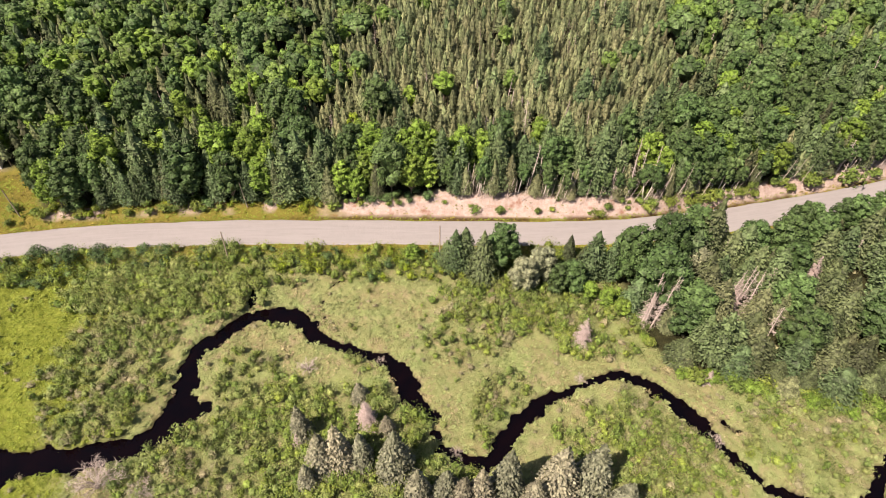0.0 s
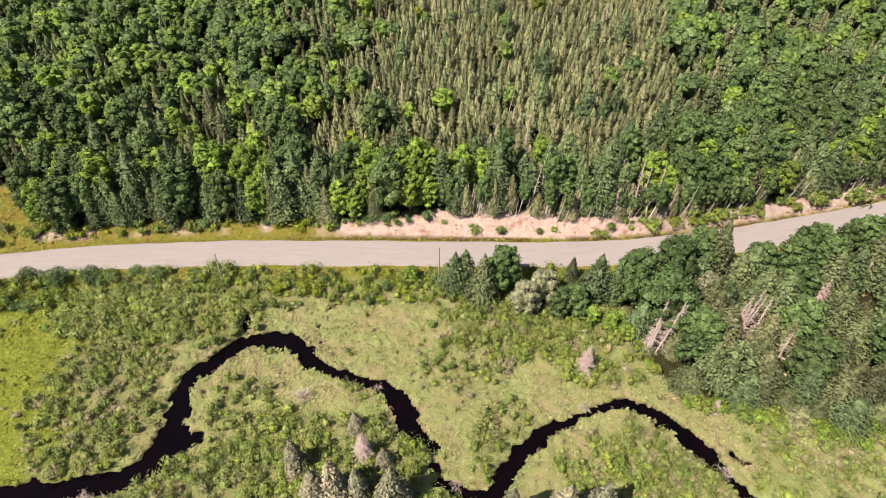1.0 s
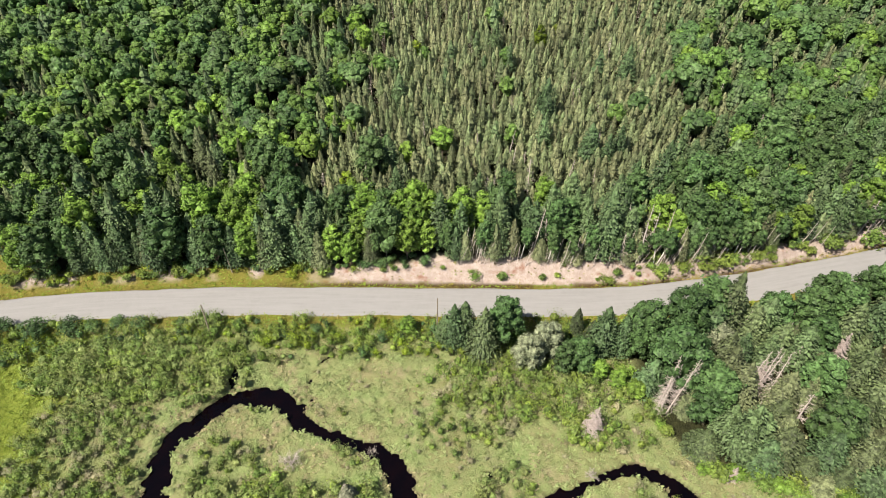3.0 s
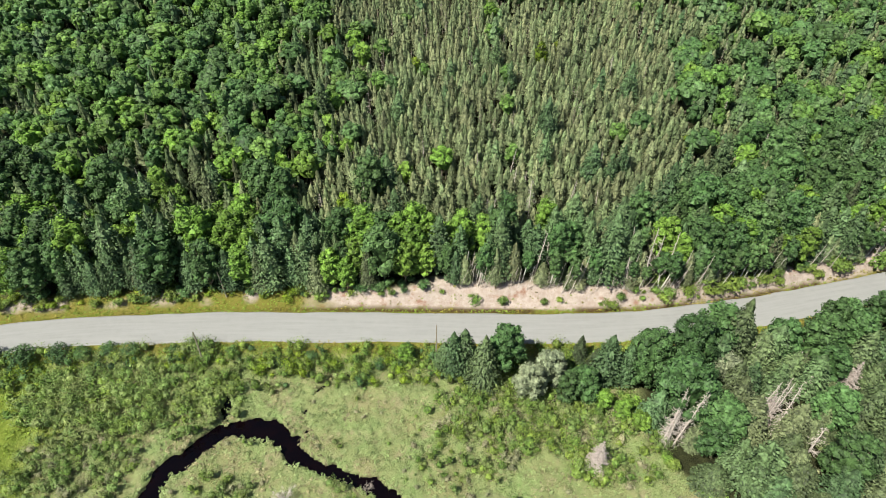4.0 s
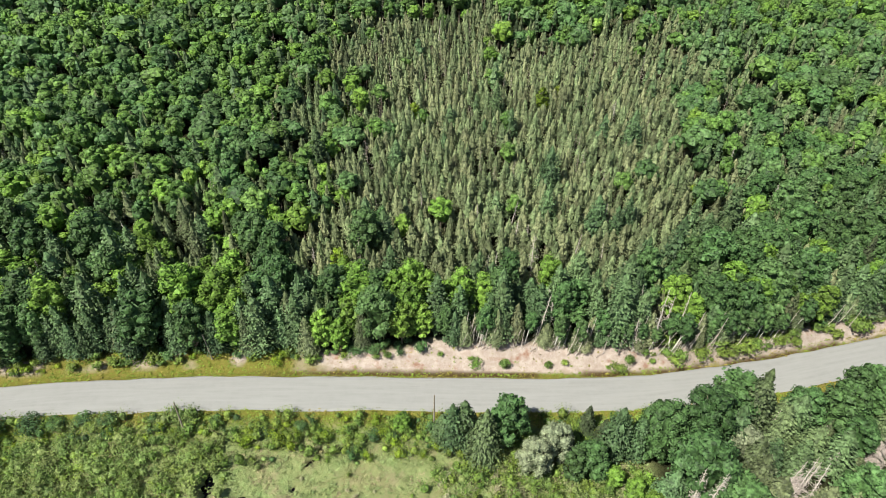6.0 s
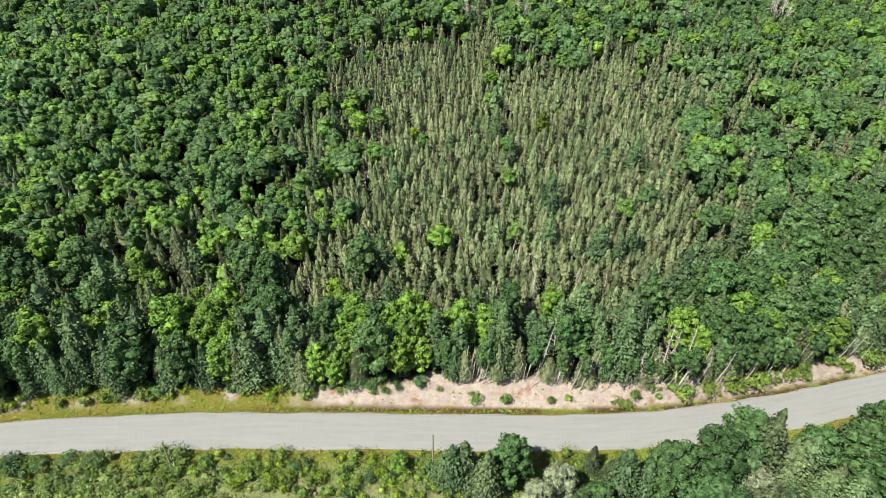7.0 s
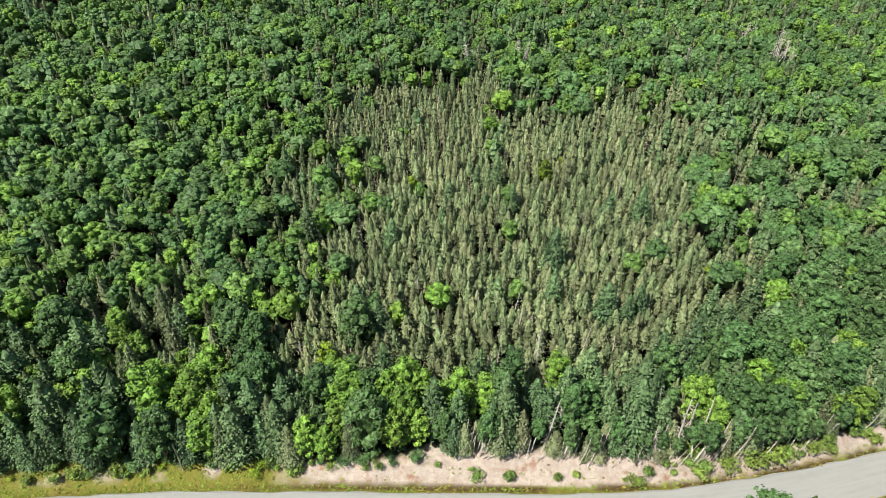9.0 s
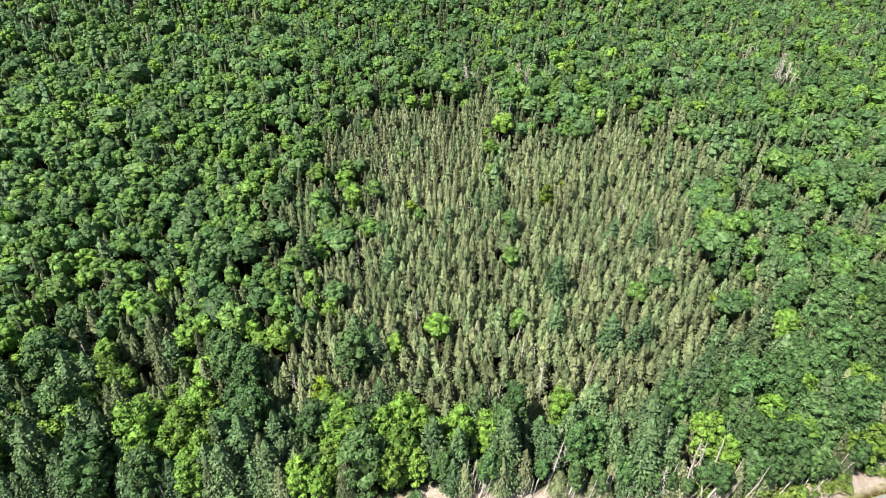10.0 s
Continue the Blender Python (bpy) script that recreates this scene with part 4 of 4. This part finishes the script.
for x, y, s in ((-85.9, 88.6, 1.1), (-79.8, 88.4, 1.25), (-73.3, 89.2, 1.1), (-69.0, 89.8, 0.9), (-64.5, 90.6, 0.8), (-60, 90.8, 0.8), (-25, 91.0, 0.8), (-52, 91.5, 0.7)):
    stand(ROUND_SHRUBS, x, y, s)
for k in range(45):
    x = R.uniform(32, 112)
    stand(SHRUBS, x, float(road_y(x)) + R.uniform(5.4, 7.8) * 1.04, R.uniform(0.45, 1.15))
for k in range(46):
    x = R.uniform(52, 114) if k < 30 else R.uniform(4, 50)
    stand(BIRCHES, x, float(road_y(x)) + (float(woods_edge(x)) + R.uniform(-1.0, 0.6)) * 1.04, R.uniform(0.55, 0.8), R.uniform(-40, 40), R.uniform(0.95, 1.2))
for k in range(96):
    x = R.uniform(2, 56) if k < 60 else R.uniform(56, 112)
    stand(THIN_SNAGS, x, float(road_y(x)) + (float(woods_edge(x)) + R.uniform(-1.4, 0.5)) * 1.03, R.uniform(0.6, 1.1), R.uniform(-60, 30))
YELLOW_SHRUBS = [plant("shrub", bush_shape(G, 1.4, r, 0.24, 260, 7), BARK, LEAF_YELLOW, "yellow-green shrub on the grassy verge", "shrub", "shrubs", ("stem", "foliage")) for r in (1.2, 1.5)]
for k in range(110):
    x = R.uniform(-100, 108) if k < 50 else R.uniform(-100, -18)
    d = R.uniform(6.8, 10.6)
    stand(YELLOW_SHRUBS if x < -22 and R.random() < 0.6 else SHRUBS, x, float(road_y(x)) + d * 1.03, R.uniform(0.3, 0.75) * (1.5 if x < -25 else 1))

UNDER = [plant("shrub", bush_shape(G, 2.6, r, 0.30, 420, 8), BARK, LEAF_DARK, "dark green undergrowth shrub at the forest edge", "shrub", "forest edge shrubs", ("stem", "foliage")) for r in (1.5, 1.9)]
for k in range(110):
    x = R.uniform(-91, 110)
    if x > -4 and k % 4:
        continue
    stand(UNDER, x, float(road_y(x)) + float(woods_edge(x)) + R.uniform(-0.8, 3.0), R.uniform(0.6, 1.25))

bush_shapes = [light_shape(q, 1.25) for q in [bush_shape(G, 1.9, r, 0.22, 92, 6) for r in (1.2, 1.5, 1.0)] + [bush_shape(G, 1.3, 1.3, 0.20, 92, 6)] + [bush_shape(G, 1.4, 1.2, 0.20, 100, 5)]]
BUSH_LEAVES = [ALDER, ALDER_GREEN, TWIGGY, LEAF_DARK, LEAF_YELLOW]
bx, by = R.uniform(-112, 118, 14500), R.uniform(24, 96, 14500)
bd, be, bn = road_d(bx, by), stream_edge(bx, by), vnoise(bx, by, 6, 19)
oval = lambda *a: bump_at(bx, by, *a)
weights = np.stack([
    np.maximum(oval(-57, 84, 24, 11), 0.35 * oval(-58, 67, 9, 12)),
    np.where((bd > -13) & (bx < 40), np.maximum(1.15 - np.abs(bd + 8.0) / 5.0, 0), 0),
    np.maximum(oval(-22, 47, 22, 14), oval(-12, 40, 20, 8)),
    np.maximum(1.2 * oval(17, 79, 18, 8), oval(30, 73, 9, 8)),
    np.maximum.reduce([1.3 * oval(33, 46, 15, 11.5), 0.75 * oval(66, 57, 13, 4), 0.5 * oval(5, 70, 9, 6), 0.45 * oval(8, 52, 5, 5), 0.6 * oval(-58, 65, 9, 12), 0.28 * oval(62, 49, 17, 10), 0.5 * oval(-38, 62, 5, 5)]),
    np.maximum.reduce([1.2 * oval(-61, 61, 12, 15), 1.2 * oval(-40, 44, 13, 9), 0.6 * oval(-36, 60, 6, 8), 0.45 * oval(-14, 64, 8, 3), 0.5 * oval(10, 60, 6, 6), 0.6 * oval(62, 53, 16, 6)]),
    0.03 + 0.10 * (bn > 0.66)])
LEAF_OF = np.array([(1, 0, 0, 1, 0), (1, 4, 1, 3, 1), (1, 1, 0, 0, 1), (1, 0, 2, 1, 1), (0, 2, 0, 1, 1), (0, 2, 0, 1, 0), (2, 2, 0, 2, 1)])
SIZE_OF = np.array([1.5, 1.4, 1.35, 1.45, 1.25, 1.2, 0.75])
best = np.argmax(weights, 0)
ok = (bd < -5.0) & (be > 0.5) & (R.random(14500) < np.max(weights, 0) * (0.55 + 0.6 * bn))
bl = LEAF_OF[best, R.integers(0, 5, 14500)]
bush_rows = np.stack([bx, by, land(bx, by) - 0.08, R.uniform(0.55, 1.15, 14500) * SIZE_OF[best], R.uniform(0.8, 1.3, 14500), R.uniform(0, 6.283, 14500), np.where(bl == 2, 4, R.integers(0, 4, 14500)), bl], 1)[ok]
thicket("shrubland", bush_shapes, bush_rows, BARK, BUSH_LEAVES, "dense alder and willow scrub over the marsh", "shrubs")


# ---- grasses ----
def tuft_shape(r, blades, h, spread):
    """Bent blades, most of them combed over to one side."""
    a = r.uniform(0, 6.283, blades)
    out = np.stack([np.cos(a), np.sin(a), 0 * a], -1)
    c = out * (spread * r.uniform(0.2, 1.0, blades))[:, None] + np.array([0, 0, h * 0.34])
    ax = np.array([0.9, 0.3, 0.45]) + r.normal(0, 0.45, (blades, 3))
    nm = np.array([0, 0, 1.0]) + out * 0.25 + r.normal(0, 0.12, (blades, 3))
    return np.zeros((0, 4, 3)), sprays(c, ax, nm, h * r.uniform(0.9, 1.6, blades), 0.36 * h * r.uniform(0.7, 1.4, blades), 0.10), np.zeros((0, 4, 3))


tufts = [light_shape(tuft_shape(G, *q)) for q in ((6, 0.30, 0.40), (7, 0.36, 0.45), (6, 0.26, 0.42))]


def grass(name, n, x0, x1, y0, y1, keep, mats, label, lift=0.0):
    xs, ys = R.uniform(x0, x1, n), R.uniform(y0, y1, n)
    ok, leaf, size = keep(xs, ys)
    xs, ys, leaf, size = xs[ok], ys[ok], leaf[ok], size[ok]
    zs = land(xs, ys) - 0.04
    thicket(name, tufts, [(x, y, z, s, R.uniform(0.8, 1.3), R.uniform(0, 6.283), int(R.integers(3)), k) for x, y, z, s, k in zip(xs, ys, zs, size, leaf)], BARK, mats, label, "grass")


def marsh_keep(x, y):
    d, e = road_d(x, y), stream_edge(x, y)
    ok = (d < -5) & (e > 0.12) & ((x < 38) | (y < grove_edge(x) + 1)) & (R.random(len(x)) < 0.45 + 0.7 * vnoise(x, y, 2.0, 23))
    lush = (x + 0.35 * (y - 60) + 9 * (vnoise(x, y, 7) - 0.5) < -64) | (d > -9)
    size = R.uniform(0.7, 1.3, len(x)) * (1 + 0.35 * (e < 0.9)) * (0.8 + 0.5 * vnoise(x, y, 9, 24))
    brown = vnoise(x, y, 4.5, 29) + 0.35 * (vnoise(x, y, 1.3, 30) - 0.5) + 0.2 * (R.random(len(x)) - 0.5) > 0.70
    return ok, np.where(lush, 1, np.where(brown, 2, 0)), size


def verge_keep(x, y):
    d = road_d(x, y)
    ok = ((d > 3.9) & (d < 10.5) & (R.random(len(x)) < np.where((d > 5.8) & (x > -28), 0.10, 0.8))) | ((d < -3.9) & (d > -6.5)) | ((x < -88) & (d > 4) & (d < 24))
    return ok, np.where(vnoise(x, y, 3.5, 25) + 0.25 * (R.random(len(x)) - 0.5) > 0.52, 1, 0), R.uniform(0.5, 1.1, len(x))


grass("marsh_grass", 62000, -112, 118, 24, 95, marsh_keep, [SEDGE, SEDGE_LUSH, SEDGE_BROWN], "pale green sedge tussocks covering the marsh")
grass("verge_grass", 70000, -120, 115, 84, 128, verge_keep, [SEDGE_LUSH, WEED], "yellow-green weeds and grass along the road verges")

# ---- utility poles along the road ----
def utility_pole(x, y, h, tilt):
    root = tagged(new("utility_pole"), "weathered wooden utility pole beside the gravel road", "utility pole", "utility poles")
    root.matrix_basis = pose(x, y, float(land(x, y)) - 0.02, tilt[0], tilt[1], 0)
    part("shaft", quad_mesh("shaft", np.concatenate([tube((0, 0, -0.6), (0, 0, h * 0.5), 0.16, 0.14, 10), tube((0, 0, h * 0.5), (0, 0, h), 0.14, 0.11, 10)]), [POLEWOOD]), root)
    return root


for px, py, ph, pt in ((-46.3, 89.9, 8.6, (0, 2)), (-45.7, 105.5, 7.2, (0, -3)), (-96.0, 100.6, 7.6, (0, -2)), (-0.7, 91.8, 9.0, (0, 0)), (-92.4, 86.3, 5.5, (0, 6))):
    utility_pole(px, py, ph, pt)


# ---- the shed in the clearing ----
def box_quads(x0, x1, y0, y1, z0, z1):
    v = lambda i, j, k: ((x0, x1)[i], (y0, y1)[j], (z0, z1)[k])
    return np.array([[v(0, 0, 0), v(1, 0, 0), v(1, 0, 1), v(0, 0, 1)], [v(1, 0, 0), v(1, 1, 0), v(1, 1, 1), v(1, 0, 1)], [v(1, 1, 0), v(0, 1, 0), v(0, 1, 1), v(1, 1, 1)],
                     [v(0, 1, 0), v(0, 0, 0), v(0, 0, 1), v(0, 1, 1)], [v(0, 0, 1), v(1, 0, 1), v(1, 1, 1), v(0, 1, 1)], [v(0, 1, 0), v(1, 1, 0), v(1, 0, 0), v(0, 0, 0)]])


def painted(name, a, b2):
    m, nodes, links, b = material(name, 0.6, 0.3)
    links.new(mix(nodes, links, noise_tex(nodes, links, 1.5), a, b2), b.inputs["Base Color"])
    return m


SHED_WHITE, SHED_ROOF, SHED_DARK = painted("white_boards", (0.55, 0.55, 0.54), (0.7, 0.7, 0.69)), painted("dark_roofing", (0.03, 0.03, 0.032), (0.06, 0.06, 0.06)), painted("dark_door", (0.02, 0.02, 0.02), (0.04, 0.04, 0.04))
shed = tagged(new("shed"), "small white shed with a dark roof beside the woods", "shed")
shed.matrix_basis = pose(-110.5, 117.5, float(land(-110.5, 117.5)) - 0.05, 0, 0, 12)
part("wall", quad_mesh("wall", box_quads(-2.2, 2.2, -1.6, 1.6, -0.3, 2.3), [SHED_WHITE]), shed)
roof_q = np.array([[(-2.5, -1.95, 2.2), (2.5, -1.95, 2.2), (2.5, 0, 3.2), (-2.5, 0, 3.2)], [(2.5, 1.95, 2.2), (-2.5, 1.95, 2.2), (-2.5, 0, 3.2), (2.5, 0, 3.2)],
                   [(-2.5, -1.95, 2.1), (-2.5, 0, 3.1), (2.5, 0, 3.1), (2.5, -1.95, 2.1)], [(2.5, 1.95, 2.1), (2.5, 0, 3.1), (-2.5, 0, 3.1), (-2.5, 1.95, 2.1)],
                   [(-2.5, -1.95, 2.1), (2.5, -1.95, 2.1), (2.5, -1.95, 2.2), (-2.5, -1.95, 2.2)], [(2.5, 1.95, 2.1), (-2.5, 1.95, 2.1), (-2.5, 1.95, 2.2), (2.5, 1.95, 2.2)]])
part("roof", quad_mesh("roof", roof_q, [SHED_ROOF]), shed)
part("door", quad_mesh("door", box_quads(-0.6, 0.6, -1.66, -1.605, 0.0, 1.95), [SHED_DARK]), shed)

# plants of which no place had need
for spare in [o for o in scene.objects if o.type == "EMPTY" and o.parent is None and o.children and o.name.split(".")[0] in
              ("spruce_tree", "broadleaf_tree", "larch_tree", "birch_tree", "dead_tree", "willow_tree", "shrub", "dead_shrub") and not o.get("stands")]:
    for o in (*spare.children_recursive, spare):
        bpy.data.objects.remove(o)
